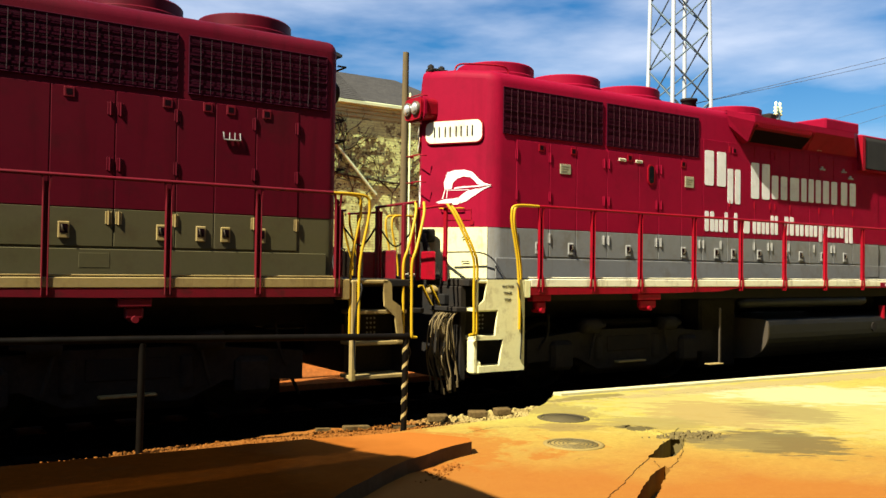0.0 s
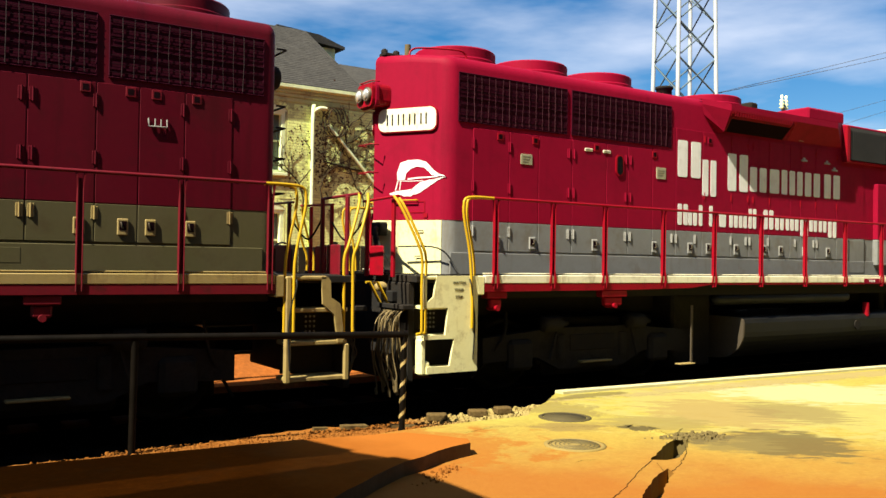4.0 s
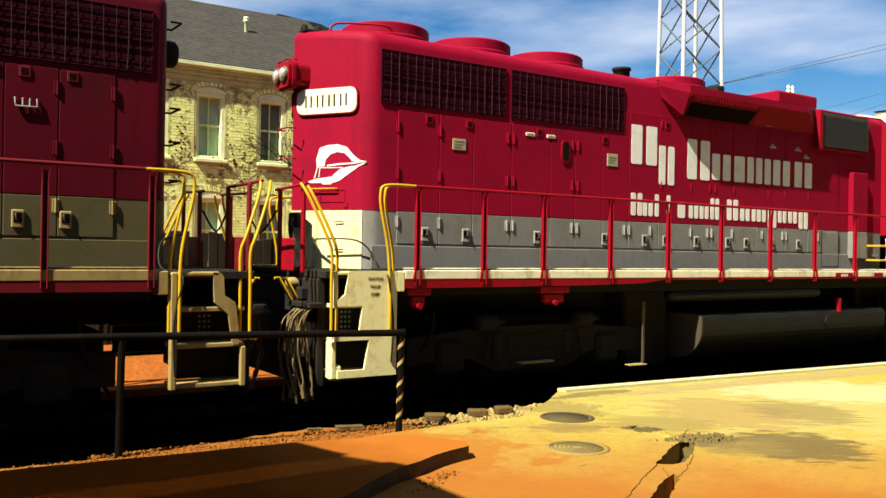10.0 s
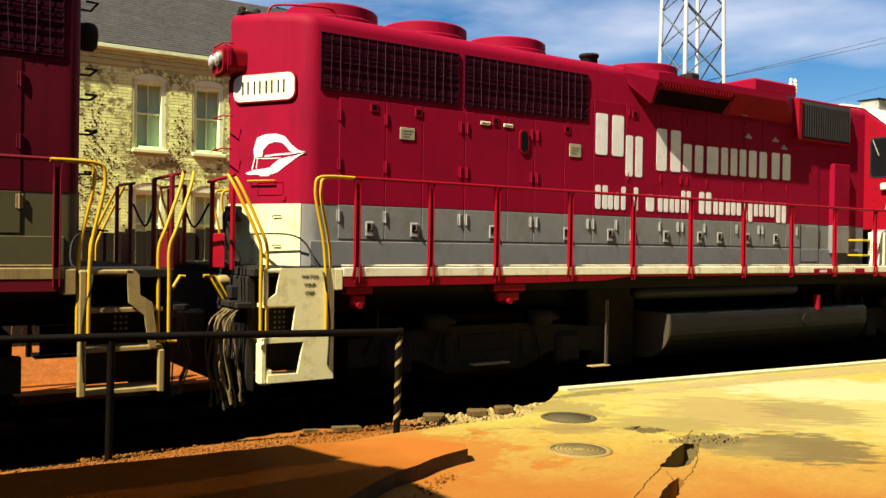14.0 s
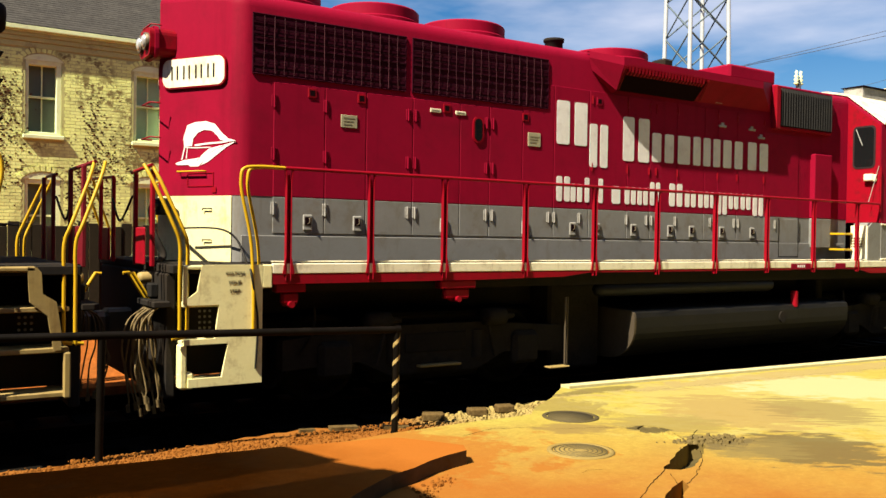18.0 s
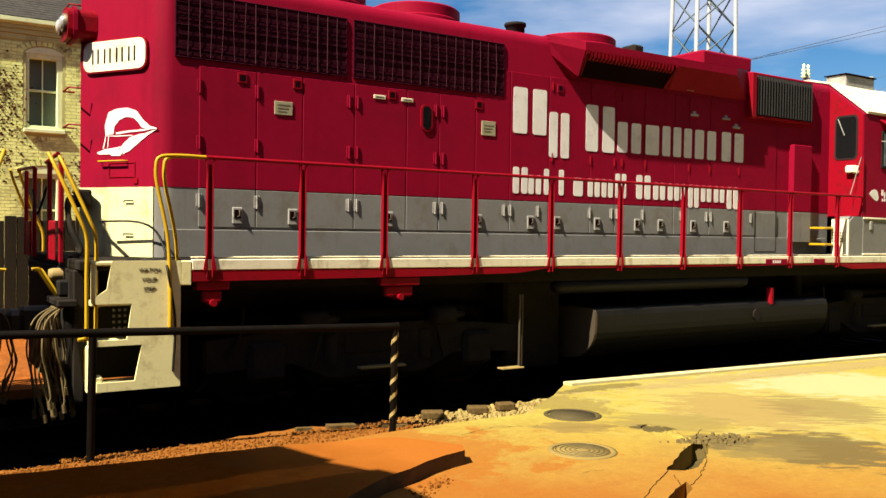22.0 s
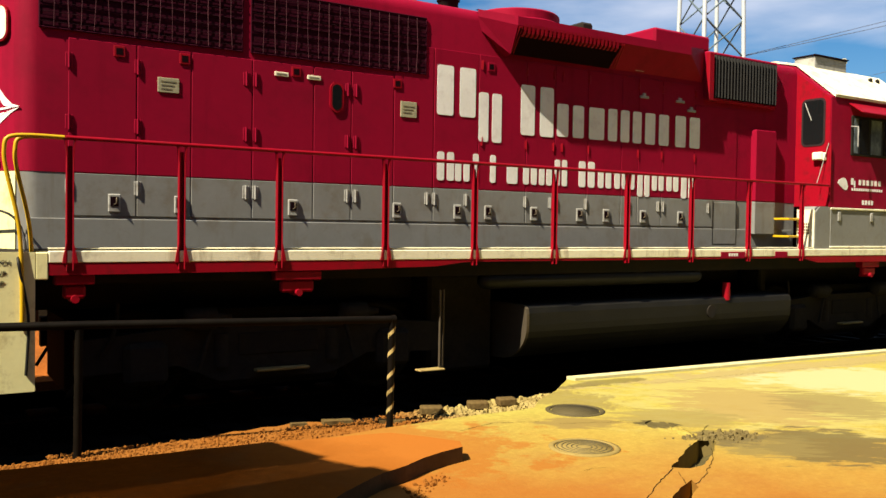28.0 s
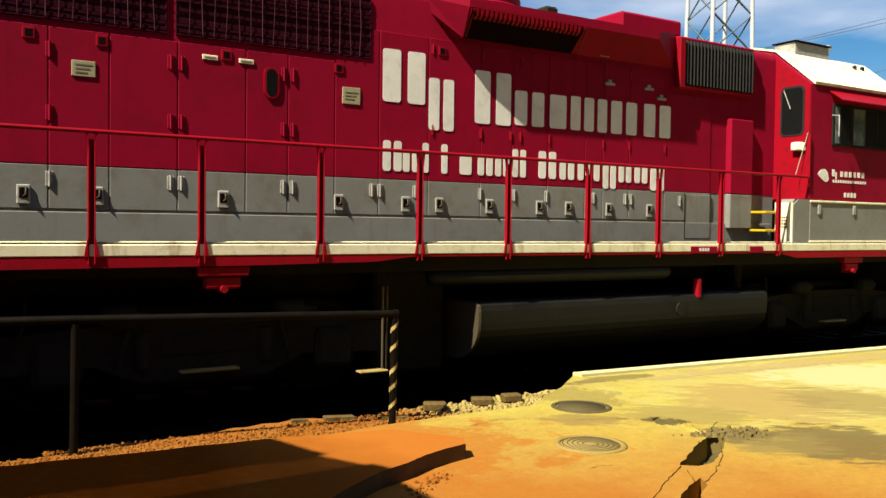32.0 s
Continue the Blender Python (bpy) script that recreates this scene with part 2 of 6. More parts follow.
# ---- mesh building ----
class Build:
    """Collects vertices and faces for one mesh."""

    def __init__(self):
        self.v, self.f, self.s, self.sharp = [], [], [], 0.0

    def add(self, verts, faces, smooth=False):
        k = len(self.v)
        self.v += [tuple(p) for p in verts]
        self.f += [tuple(i + k for i in f) for f in faces]
        self.s += [smooth] * len(faces)
        return self

    def box(self, a, b, bevel=0.0):
        lo, hi = [min(p) for p in zip(a, b)], [max(p) for p in zip(a, b)]
        c = min(bevel, *[(h - q) * 0.45 for q, h in zip(lo, hi)])
        if c <= 0:
            vs = [(x, y, z) for x in (lo[0], hi[0]) for y in (lo[1], hi[1]) for z in (lo[2], hi[2])]
            return self.add(vs, [(0, 1, 3, 2), (4, 6, 7, 5), (0, 4, 5, 1), (2, 3, 7, 6), (0, 2, 6, 4), (1, 5, 7, 3)])
        vs, idx = [], {}
        for i in (0, 1):
            for j in (0, 1):
                for k in (0, 1):
                    base = [(lo, hi)[i][0], (lo, hi)[j][1], (lo, hi)[k][2]]
                    ins = [base[0] + (c if i == 0 else -c), base[1] + (c if j == 0 else -c), base[2] + (c if k == 0 else -c)]
                    for ax in range(3):
                        p = list(ins)
                        p[ax] = base[ax]
                        idx[i, j, k, ax] = len(vs)
                        vs.append(p)
        fs = []
        for ax in range(3):
            o = [q for q in range(3) if q != ax]
            for side in (0, 1):
                loop = []
                for u, w in ((0, 0), (1, 0), (1, 1), (0, 1)):
                    key = [0, 0, 0]
                    key[ax], key[o[0]], key[o[1]] = side, u, w
                    loop.append(idx[(*key, ax)])
                fs.append(loop)
            for u in (0, 1):
                for w in (0, 1):
                    key = [0, 0, 0]
                    key[o[0]], key[o[1]] = u, w
                    k0, k1 = list(key), list(key)
                    k1[ax] = 1
                    fs.append((idx[(*k0, o[0])], idx[(*k1, o[0])], idx[(*k1, o[1])], idx[(*k0, o[1])]))
        for i in (0, 1):
            for j in (0, 1):
                for k in (0, 1):
                    fs.append(tuple(idx[i, j, k, ax] for ax in range(3)))
        return self.add(vs, fs)

    def tube(self, path, r, n=8, closed_ends=True):
        path = [Vector(p) for p in path]
        rings, up = [], None
        for i, p in enumerate(path):
            d = (path[min(i + 1, len(path) - 1)] - path[max(i - 1, 0)]).normalized()
            if up is None:
                up = Vector((0, 0, 1)) if abs(d.z) < 0.9 else Vector((1, 0, 0))
            a = d.cross(up).normalized()
            up = a.cross(d).normalized()
            rr = r[i] if isinstance(r, (list, tuple)) else r
            rings.append([p + (a * math.cos(q) + up * math.sin(q)) * rr for q in [2 * math.pi * k / n for k in range(n)]])
        vs = [q for ring in rings for q in ring]
        fs = [(i * n + k, i * n + (k + 1) % n, (i + 1) * n + (k + 1) % n, (i + 1) * n + k) for i in range(len(path) - 1) for k in range(n)]
        self.add(vs, fs, True)
        if closed_ends:
            self.add(rings[0], [tuple(range(n))])
            self.add(rings[-1], [tuple(range(n))])
        return self

    def prism(self, poly, axis, a, b):
        """Extrude a polygon of (u, w) along an axis from a to b; the polygon lies in the two other axes, in order."""
        o = [q for q in range(3) if q != axis]

        def at(p, t):
            q = [0, 0, 0]
            q[axis], q[o[0]], q[o[1]] = t, p[0], p[1]
            return q
        n = len(poly)
        vs = [at(p, a) for p in poly] + [at(p, b) for p in poly]
        return self.add(vs, [tuple(range(n)), tuple(range(2 * n - 1, n - 1, -1))] + [(k, (k + 1) % n, n + (k + 1) % n, n + k) for k in range(n)])

    def lathe(self, profile, center, axis=2, n=24, caps=True):
        """Turn a profile of (radius, height) round an axis."""
        rings = []
        for r, h in profile:
            ring = []
            for k in range(n):
                q = 2 * math.pi * k / n
                u, w = r * math.cos(q), r * math.sin(q)
                p = {2: (u, w, h), 1: (u, h, w), 0: (h, u, w)}[axis]
                ring.append(tuple(p[i] + center[i] for i in range(3)))
            rings.append(ring)
        vs = [q for ring in rings for q in ring]
        fs = [(i * n + k, i * n + (k + 1) % n, (i + 1) * n + (k + 1) % n, (i + 1) * n + k) for i in range(len(profile) - 1) for k in range(n)]
        self.add(vs, fs, True)
        for ring, (r, h) in ((rings[0], profile[0]), (rings[-1], profile[-1])):
            if r > 1e-4 and caps:
                self.add(ring, [tuple(range(n))])
        return self

    def mesh(self, name, mat):
        me = bpy.data.meshes.new(name)
        me.from_pydata(self.v, [], self.f)
        for p, s in zip(me.polygons, self.s):
            p.use_smooth = s
        bm = bmesh.new()
        bm.from_mesh(me)
        bmesh.ops.recalc_face_normals(bm, faces=bm.faces)
        if self.sharp:
            for e in bm.edges:
                if len(e.link_faces) == 2 and e.calc_face_angle() > self.sharp:
                    e.smooth = False
        bm.to_mesh(me)
        bm.free()
        me.materials.append(mat)
        return me


def part(name, build, mat, parent, label=""):
    me = build.mesh(name, mat) if isinstance(build, Build) else build
    ob = new(name, me)
    ob.parent = parent
    if label:
        ob["label"] = label
    return ob


def thing(name, label, category, at=(0, 0, 0), group="", kind="", mesh=None):
    ob = new(name, mesh)
    ob.location = at
    return tagged(ob, label, category, group, kind)


def curve_path(points, steps=6):
    """A smooth path through the points."""
    p = [Vector(q) for q in points]
    out = []
    for i in range(len(p) - 1):
        a, b, c, d = p[max(i - 1, 0)], p[i], p[i + 1], p[min(i + 2, len(p) - 1)]
        for k in range(steps):
            t = k / steps
            out.append(0.5 * ((2 * b) + (c - a) * t + (2 * a - 5 * b + 4 * c - d) * t * t + (3 * b - a - 3 * c + d) * t ** 3))
    return out + [p[-1]]


def letters(text, size, mat_depth=0.004):
    """Words in the built-in font as a mesh in the xz plane."""
    cu = bpy.data.curves.new("words", "FONT")
    cu.body, cu.size, cu.extrude, cu.align_x = text, size, mat_depth, "CENTER"
    ob = bpy.data.objects.new("words", cu)
    scene.collection.objects.link(ob)
    dg = bpy.context.evaluated_depsgraph_get()
    me = bpy.data.meshes.new_from_object(ob.evaluated_get(dg))
    bpy.data.objects.remove(ob)
    return me


# ---- locomotives ----
HW, SW, CW = 0.95, 1.58, 1.55      # half widths: hood, sill, cab
BASE, GREY_TOP, ROOF = 1.435, 2.13, 4.27


def hood_section(z0, z1, d=0.0, grow=0.0):
    """Half profile of the hood between two heights, from the side to the middle, drawn in by d."""
    w = HW + grow - d
    pts = [(w, z0)]
    if z1 < 4.0:
        return pts + [(w, z1), (0.0, z1)]
    r = 0.16 - d
    for k in range(7):
        q = math.pi / 2 * k / 6
        pts.append((HW - 0.16 + r * math.cos(q), 4.10 + r * math.sin(q)))
    return pts + [(0.45, 4.31 - d), (0.0, 4.33 - d)]


def hood_shell(b, z0, z1, x1, grow=0.0, nose=0.40, front=0.15, r=0.11):
    """Hood with a shallow ridge on its end and a rounded edge round the end."""
    rings = []
    steps = 7
    for k in range(steps):
        q = math.pi / 2 * k / (steps - 1)
        d, back = r * (1 - math.cos(q)), r * (1 - math.sin(q))
        half = hood_section(z0, z1, d, grow)
        full = half + [(-y, z) for y, z in reversed(half[:-1])]
        rings.append([(front - grow - nose * (1 - abs(y) / HW) + back, y, z) for y, z in full])
    n, m = len(rings[0]), len(half) - 1
    end = [(x1, y, z) for _, y, z in rings[0]]
    loops = [end, [(front + r + 0.05, y, z) for _, y, z in rings[0]]] + rings
    if z1 < 4.0:
        for k in (0, n - 2):
            b.add([ring[k + e] for ring in loops for e in (0, 1)], [(2 * i, 2 * i + 1, 2 * i + 3, 2 * i + 2) for i in range(len(loops) - 1)], True)
    else:
        b.add([p for ring in loops for p in ring], [(i * n + k, i * n + k + 1, (i + 1) * n + k + 1, (i + 1) * n + k) for i in range(len(loops) - 1) for k in range(n - 1)], True)
    cap = rings[-1]
    foot = (front - grow - nose, 0, z0)
    b.add(cap[:m + 1] + [foot], [tuple(range(m + 2))])
    b.add(cap[m:] + [foot], [tuple(range(n - m + 1))])
    b.add(end, [tuple(range(n))])


def stems(spec):
    """Plain upright bars of a row of lettering: (x0, x1, z0, z1) each."""
    out = []
    for x0, x1, z0, z1, n in spec:
        w = (x1 - x0) / (n + (n - 1) * 0.40)
        for k in range(n):
            a = x0 + k * w * 1.40
            out.append((a, a + w, z0, z1))
    return out


def rounded(x0, x1, z0, z1, r):
    pts = []
    for cx, cz, q0 in ((x1 - r, z1 - r, 0), (x0 + r, z1 - r, 1), (x0 + r, z0 + r, 2), (x1 - r, z0 + r, 3)):
        for k in range(5):
            q = math.pi / 2 * (q0 + k / 4)
            pts.append((cx + r * math.cos(q), cz + r * math.sin(q)))
    return pts


def facet(s, nose, front):
    """Maps (distance along the slanted end panel of side s from its corner, height, distance out) to the locomotive's space."""
    a, b = Vector((front, s * HW, 0)), Vector((front - nose, 0, 0))
    d = (b - a).normalized()
    nrm = Vector((d.y * s, -d.x * s, 0)) * 1.0
    if nrm.x > 0:
        nrm = -nrm
    return lambda u, z, out: tuple(a + d * u + nrm * out + Vector((0, 0, z)))


def on_facet(fr, poly, out0, out1):
    b = Build()
    n = len(poly)
    b.add([fr(u, z, out0) for u, z in poly] + [fr(u, z, out1) for u, z in poly], [tuple(range(n)), tuple(range(2 * n - 1, n - 1, -1))] + [(k, (k + 1) % n, n + (k + 1) % n, n + k) for k in range(n)])
    return b


def leaf_logo(u0, u1, z0, z1):
    """Outline of a pointed leaf, blunt at one end."""
    up, lo = [], []
    for k in range(9):
        t = k / 8
        u = u0 + (u1 - u0) * t
        mid = z0 + (z1 - z0) * (0.52 - 0.30 * (1 - t) ** 2)
        h = (z1 - z0) * 0.52 * math.sin(math.pi * min(1, t ** 0.65)) ** 0.8 + 0.004
        up.append((u, mid + h * 0.95))
        lo.append((u, mid - h * 0.75))
    return up + lo[::-1]


# filled pieces of the leaf emblem, from its blunt end (0) to its tip (1) and from its foot (0) to its top (1)
EMBLEM = [
    [(0.150, 0.45), (0.140, 0.65), (0.20, 0.925), (0.33, 0.99), (0.51, 1.0), (0.66, 0.925), (0.77, 0.725), (0.88, 0.59), (1.0, 0.54), (0.88, 0.515), (0.75, 0.57), (0.70, 0.67), (0.62, 0.78), (0.49, 0.81), (0.38, 0.75), (0.30, 0.62), (0.285, 0.46)],
    [(0.33, 0.49), (0.52, 0.52), (0.75, 0.53), (1.0, 0.535), (0.75, 0.495), (0.52, 0.48), (0.33, 0.45)],
    [(1.0, 0.52), (0.86, 0.415), (0.70, 0.25), (0.55, 0.09), (0.44, 0.03), (0.50, 0.16), (0.60, 0.32), (0.77, 0.44)],
    [(0.92, 0.46), (0.72, 0.38), (0.56, 0.26), (0.46, 0.10), (0.40, 0.0), (0.26, 0.0), (0.22, 0.05), (0.38, 0.12), (0.45, 0.25), (0.56, 0.38), (0.73, 0.44)],
    [(0.22, 0.04), (0.04, 0.04), (0.0, 0.08), (0.15, 0.15), (0.33, 0.175), (0.41, 0.20), (0.35, 0.11)],
    [(0.15, 0.42), (0.165, 0.42), (0.125, 0.17), (0.105, 0.16)],
    [(0.20, 0.42), (0.212, 0.42), (0.196, 0.19), (0.182, 0.18)],
    [(0.15, 0.425), (0.35, 0.405), (0.60, 0.41), (0.60, 0.425), (0.35, 0.425), (0.15, 0.44)],
]


def locomotive(label, s, grilles, hinge_x, latch_x, small_boxes, seams, lettered, red, grey, white, trim):
    """A four-axle hood locomotive; s is the side (-1 or 1) with the fittings that show. Its long hood ends near x = 0 and the cab lies at +x."""
    loco = thing("locomotive", label, "locomotive", group="locomotives of the train")
    Y = lambda d: s * d
    nose, front = (0.57, 0.15) if s < 0 else (0.03, 0.03)
    # hood
    b = Build()
    hood_shell(b, GREY_TOP, 4.4, 10.97, 0.0, nose, front)
    hood = part("hood", b, red, loco, "dark red sheet-metal hood with rounded roof edges")
    b = Build()
    hood_shell(b, BASE, GREY_TOP - 0.002, 10.97, -0.004, nose, front)
    part("hood_base", b, grey, loco, "grey lower band of the hood")
    for e in (-1, 1):
        fr = facet(e, nose, front)
        part("end_panel", on_facet(fr, [(0.10, BASE), (math.hypot(HW, nose), BASE), (math.hypot(HW, nose), GREY_TOP - 0.004), (0.10, GREY_TOP - 0.004)], 0.0, 0.006), CREAM if s < 0 else white, loco, "white lower end panel")
        if s > 0:
            continue
        plate = part("number_board", on_facet(fr, rounded(0.17, 1.045, 3.275, 3.605, 0.10), 0.0, 0.03), trim, loco, "red number board housing")
        part("number_board_face", on_facet(fr, rounded(0.185, 1.03, 3.29, 3.59, 0.09), 0.03, 0.036), white, plate, "white number board face")
        for k in range(4):
            u = 0.315 + k * 0.165
            part("number_bar", on_facet(fr, rounded(u, u + 0.022, 3.365, 3.515, 0.010), 0.036, 0.039), BLACK, plate)
            part("number_bar", on_facet(fr, rounded(u + 0.075, u + 0.097, 3.365, 3.515, 0.010), 0.036, 0.039), BLACK, plate)
        emblem = new("emblem", None)
        emblem.parent = loco
        for pts in EMBLEM:
            part("emblem_piece", on_facet(fr, [(0.87 - 0.82 * u, 2.44 + 0.475 * w) for u, w in pts], 0.0, 0.006), LETTER, emblem, "white curved piece of a leaf emblem")
        part("end_grab", Build().tube([fr(0.80, 2.385, 0.0), fr(0.80, 2.385, 0.05), fr(0.45, 2.385, 0.05), fr(0.45, 2.385, 0.0)], 0.010, 6), YELLOW, loco, "yellow grab bar on the hood end")
        for u0, u1, z0, z1 in ((0.34, 0.70, 2.225, 2.235), (0.34, 0.70, 2.365, 2.375), (0.34, 0.35, 2.235, 2.365), (0.69, 0.70, 2.235, 2.365)):
            part("hatch_rim", on_facet(fr, [(u0, z0), (u1, z0), (u1, z1), (u0, z1)], 0.0, 0.008), trim, loco)
        part("end_latch", on_facet(fr, rounded(0.30, 0.36, 2.16, 2.22, 0.015), 0.0, 0.012), trim, loco)
        for z in (1.99, 1.66):
            part("end_hook", Build().tube([fr(0.36, z, 0.0), fr(0.36, z, 0.03), fr(0.46, z, 0.03), fr(0.46, z - 0.02, 0.03)], 0.007, 5), BLACK, loco)
    # headlight in the middle of the end
    if s < 0:
        hl = part("headlight", Build().prism(rounded(-0.21, 0.21, 3.62, 3.92, 0.08), 0, -0.30, -0.58), trim, loco, "red twin headlight housing")
        part("headlight_rim", Build().prism(rounded(-0.23, 0.23, 3.60, 3.94, 0.09), 0, -0.49, -0.53), red, hl)
        for dy in (-0.10, 0.10):
            part("lens_ring", Build().lathe([(0.095, -0.56), (0.095, -0.615), (0.08, -0.62), (0.08, -0.56)], (0, dy, 3.77), 0, 18, False), STEEL, hl)
            part("headlight_lens", Build().lathe([(0.0, -0.65), (0.05, -0.64), (0.075, -0.62), (0.08, -0.59)], (0, dy, 3.77), 0, 16), LENS, hl, "clear round headlight lens")
    else:
        hl = part("headlight", Build().lathe([(0.0, -0.10), (0.11, -0.10), (0.14, -0.07), (0.145, 0.0), (0.13, 0.06), (0.12, 0.13)], (-0.10, 0.42, 3.74), 0, 20), BLACK, loco, "black round headlight housing")
    # ladder irons on the end
    for z in ((2.75, 3.12, 3.95) if s < 0 else (2.35, 2.75, 3.1, 3.35, 4.0)):
        x0, yy = front - 0.03 - nose, (0.0 if s < 0 else 0.62)
        part("grab_iron", Build().tube([(x0, yy - 0.17, z), (x0 - 0.11, yy - 0.17, z), (x0 - 0.11, yy + 0.17, z), (x0, yy + 0.17, z)], 0.009 if s < 0 else 0.012, 6), trim if s < 0 else BLACK, loco)
    # roof fans
    for xc in (0.86, 2.21, 3.56, 6.22):
        r, h = (0.57, 4.52) if xc < 6 else (0.60, 4.50)
        b = Build()
        b.sharp = 0.5
        b.lathe([(r + 0.03, 4.30), (r + 0.03, 4.36), (r, 4.38), (r, h - 0.02), (r - 0.02, h), (r - 0.12, h + 0.004), (r - 0.13, 4.36)], (xc, 0, 0), 2, 36)
        fan = part("roof_fan", b, red, loco, "red round radiator fan housing")
        g = Build()
        for k in range(5):
            rr = 0.08 + k * 0.085
            g.tube([(xc + rr * math.cos(q), rr * math.sin(q), h - 0.005) for q in [2 * math.pi * i / 20 for i in range(21)]], 0.008, 4, False)
        for k in range(6):
            q = math.pi * k / 6
            g.tube([(xc - 0.46 * math.cos(q), -0.46 * math.sin(q), h - 0.012), (xc + 0.46 * math.cos(q), 0.46 * math.sin(q), h - 0.012)], 0.01, 4)
        part("fan_guard", g, BLACK, fan, "dark wire fan guard")
        # plain dark disc in place of the shaded fan
        part("fan_blades", Build().lathe([(0.0, 4.40), (r - 0.14, 4.40), (r - 0.14, 4.41), (0.0, 4.43)], (xc, 0, 0), 2, 20), DARK, fan)
    part("exhaust_stack", Build().lathe([(0.13, 4.30), (0.13, 4.55), (0.15, 4.56), (0.15, 4.60), (0.12, 4.60), (0.11, 4.40)], (5.16, 0, 0), 2, 18), BLACK, loco, "black exhaust stack")
    part("roof_hatch", Build().box((7.28, -0.15, 4.30), (7.50, 0.15, 4.58), 0.03), BLACK, loco)
    part("roof_rail", Build().tube(curve_path([(-0.12, -0.35, 4.28), (-0.08, -0.35, 4.38), (0.05, -0.4, 4.42), (0.45, -0.62, 4.41), (0.58, -0.64, 4.37), (0.60, -0.65, 4.28)], 4), 0.014, 6), trim, loco)
    if s < 0:
        part("horn_bracket", Build().box((-0.34, -0.10, 4.32), (-0.04, 0.06, 4.37), 0.012), BLACK, loco, "low dark bracket on the roof end")
        for x in (-0.30, -0.12):
            part("horn_bolt", Build().lathe([(0.045, 4.37), (0.045, 4.41), (0.02, 4.43), (0.0, 4.435)], (x, -0.02, 0), 2, 12), BLACK, loco)
    # grilles
    for x0, x1 in grilles:
        # flat panel: the shade behind the screen is in its dark colour
        g = part("radiator_grille", Build().box((x0, Y(HW - 0.01), 3.41), (x1, Y(HW + 0.012), 4.03)), GRILLE, loco, "dark panel for the shaded radiator intake behind wire screen")
        f = Build()
        for a, c in (((x0 - 0.012, Y(HW), 3.40), (x1 + 0.012, Y(HW + 0.018), 3.415)), ((x0 - 0.012, Y(HW), 4.025), (x1 + 0.012, Y(HW + 0.018), 4.042)), ((x0 - 0.012, Y(HW), 3.416), (x0 + 0.005, Y(HW + 0.018), 4.024)), ((x1 - 0.005, Y(HW), 3.416), (x1 + 0.012, Y(HW + 0.018), 4.024))):
            f.box(a, c, 0.006)
        # frame and slats share that shaded colour
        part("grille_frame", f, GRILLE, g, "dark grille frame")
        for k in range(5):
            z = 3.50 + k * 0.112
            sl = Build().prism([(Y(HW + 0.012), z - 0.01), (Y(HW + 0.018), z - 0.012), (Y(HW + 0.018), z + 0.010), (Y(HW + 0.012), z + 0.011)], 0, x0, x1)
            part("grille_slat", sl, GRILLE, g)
        n = int((x1 - x0) / 0.115)
        rng = random.Random(7)
        for k in range(1, n):
            x = x0 + (x1 - x0) * k / n
            wob = rng.uniform(-0.012, 0.012)
            wr = Build().tube([(x + wob, Y(HW + 0.024), 3.42), (x - wob * 0.5, Y(HW + 0.025 + rng.uniform(0, 0.006)), 3.72), (x + rng.uniform(-0.01, 0.01), Y(HW + 0.024), 4.02)], rng.choice((0.0026, 0.0032, 0.0042)), 4)
            part("guard_wire", wr, WIRE_RED if s < 0 else WIRE_GREY, g, "thin bent guard wire")
        for k in range(7):
            part("cross_wire", Build().tube([(x0, Y(HW + 0.021), 3.46 + k * 0.086), (x1, Y(HW + 0.021), 3.46 + k * 0.086)], 0.003, 4), SCREEN, g)
    # doors: red above, grey below the colour line
    for x0, x1 in zip(seams[:-1], seams[1:]):
        top = 3.34 if x1 < 4.35 else 3.72
        if x0 > 8.6:
            top = 3.45
        d = part("hood_door", Build().box((x0 + 0.006, Y(HW - 0.004), GREY_TOP + 0.004), (x1 - 0.006, Y(HW + 0.0075), top), 0.004), red, loco, "red hood access door")
        part("door_lower", Build().box((x0 + 0.006, Y(HW - 0.004), 1.742), (x1 - 0.006, Y(HW + 0.0075), GREY_TOP - 0.004), 0.004), grey, d, "grey lower half of the door")
    part("kick_panel", Build().box((0.17, Y(HW - 0.004), BASE), (10.9, Y(HW + 0.016), 1.716), 0.006), grey, loco, "grey kick panel along the walkway")
    for x, dbl in hinge_x:
        for z, mt in ((2.005 if s < 0 else 2.035, LATCH if s < 0 else white), (2.585, red), (3.14 if s < 0 else 3.155, red)):
            if lettered and x > 4.2 and z > 2.2:
                continue
            h = Build()
            for dx in ((-0.05, 0.05) if dbl else (0.0,)):
                h.box((x + dx - 0.032, Y(HW + 0.006), z - 0.065), (x + dx + 0.032, Y(HW + 0.014), z + 0.065), 0.004)
                h.tube([(x + dx, Y(HW + 0.015), z - 0.07), (x + dx, Y(HW + 0.015), z + 0.07)], 0.010, 6)
            part("hinge", h, mt, loco)
    for x, z in latch_x:
        k = part("latch", Build().box((x - 0.055, Y(HW + 0.008), z - 0.085), (x + 0.055, Y(HW + 0.026), z + 0.085), 0.01), LATCH if s < 0 else white, loco, "pale grey recessed door latch")
        # dark block in place of the shade in the cup
        part("latch_cup", Build().box((x - 0.036, Y(HW + 0.024), z - 0.03), (x + 0.036, Y(HW + 0.030), z + 0.06)), DARK, k)
        part("latch_lever", Build().tube([(x + 0.02, Y(HW + 0.03), z + 0.05), (x + 0.015, Y(HW + 0.05), z), (x - 0.005, Y(HW + 0.018), z - 0.02)], 0.009, 5), STEEL, k)
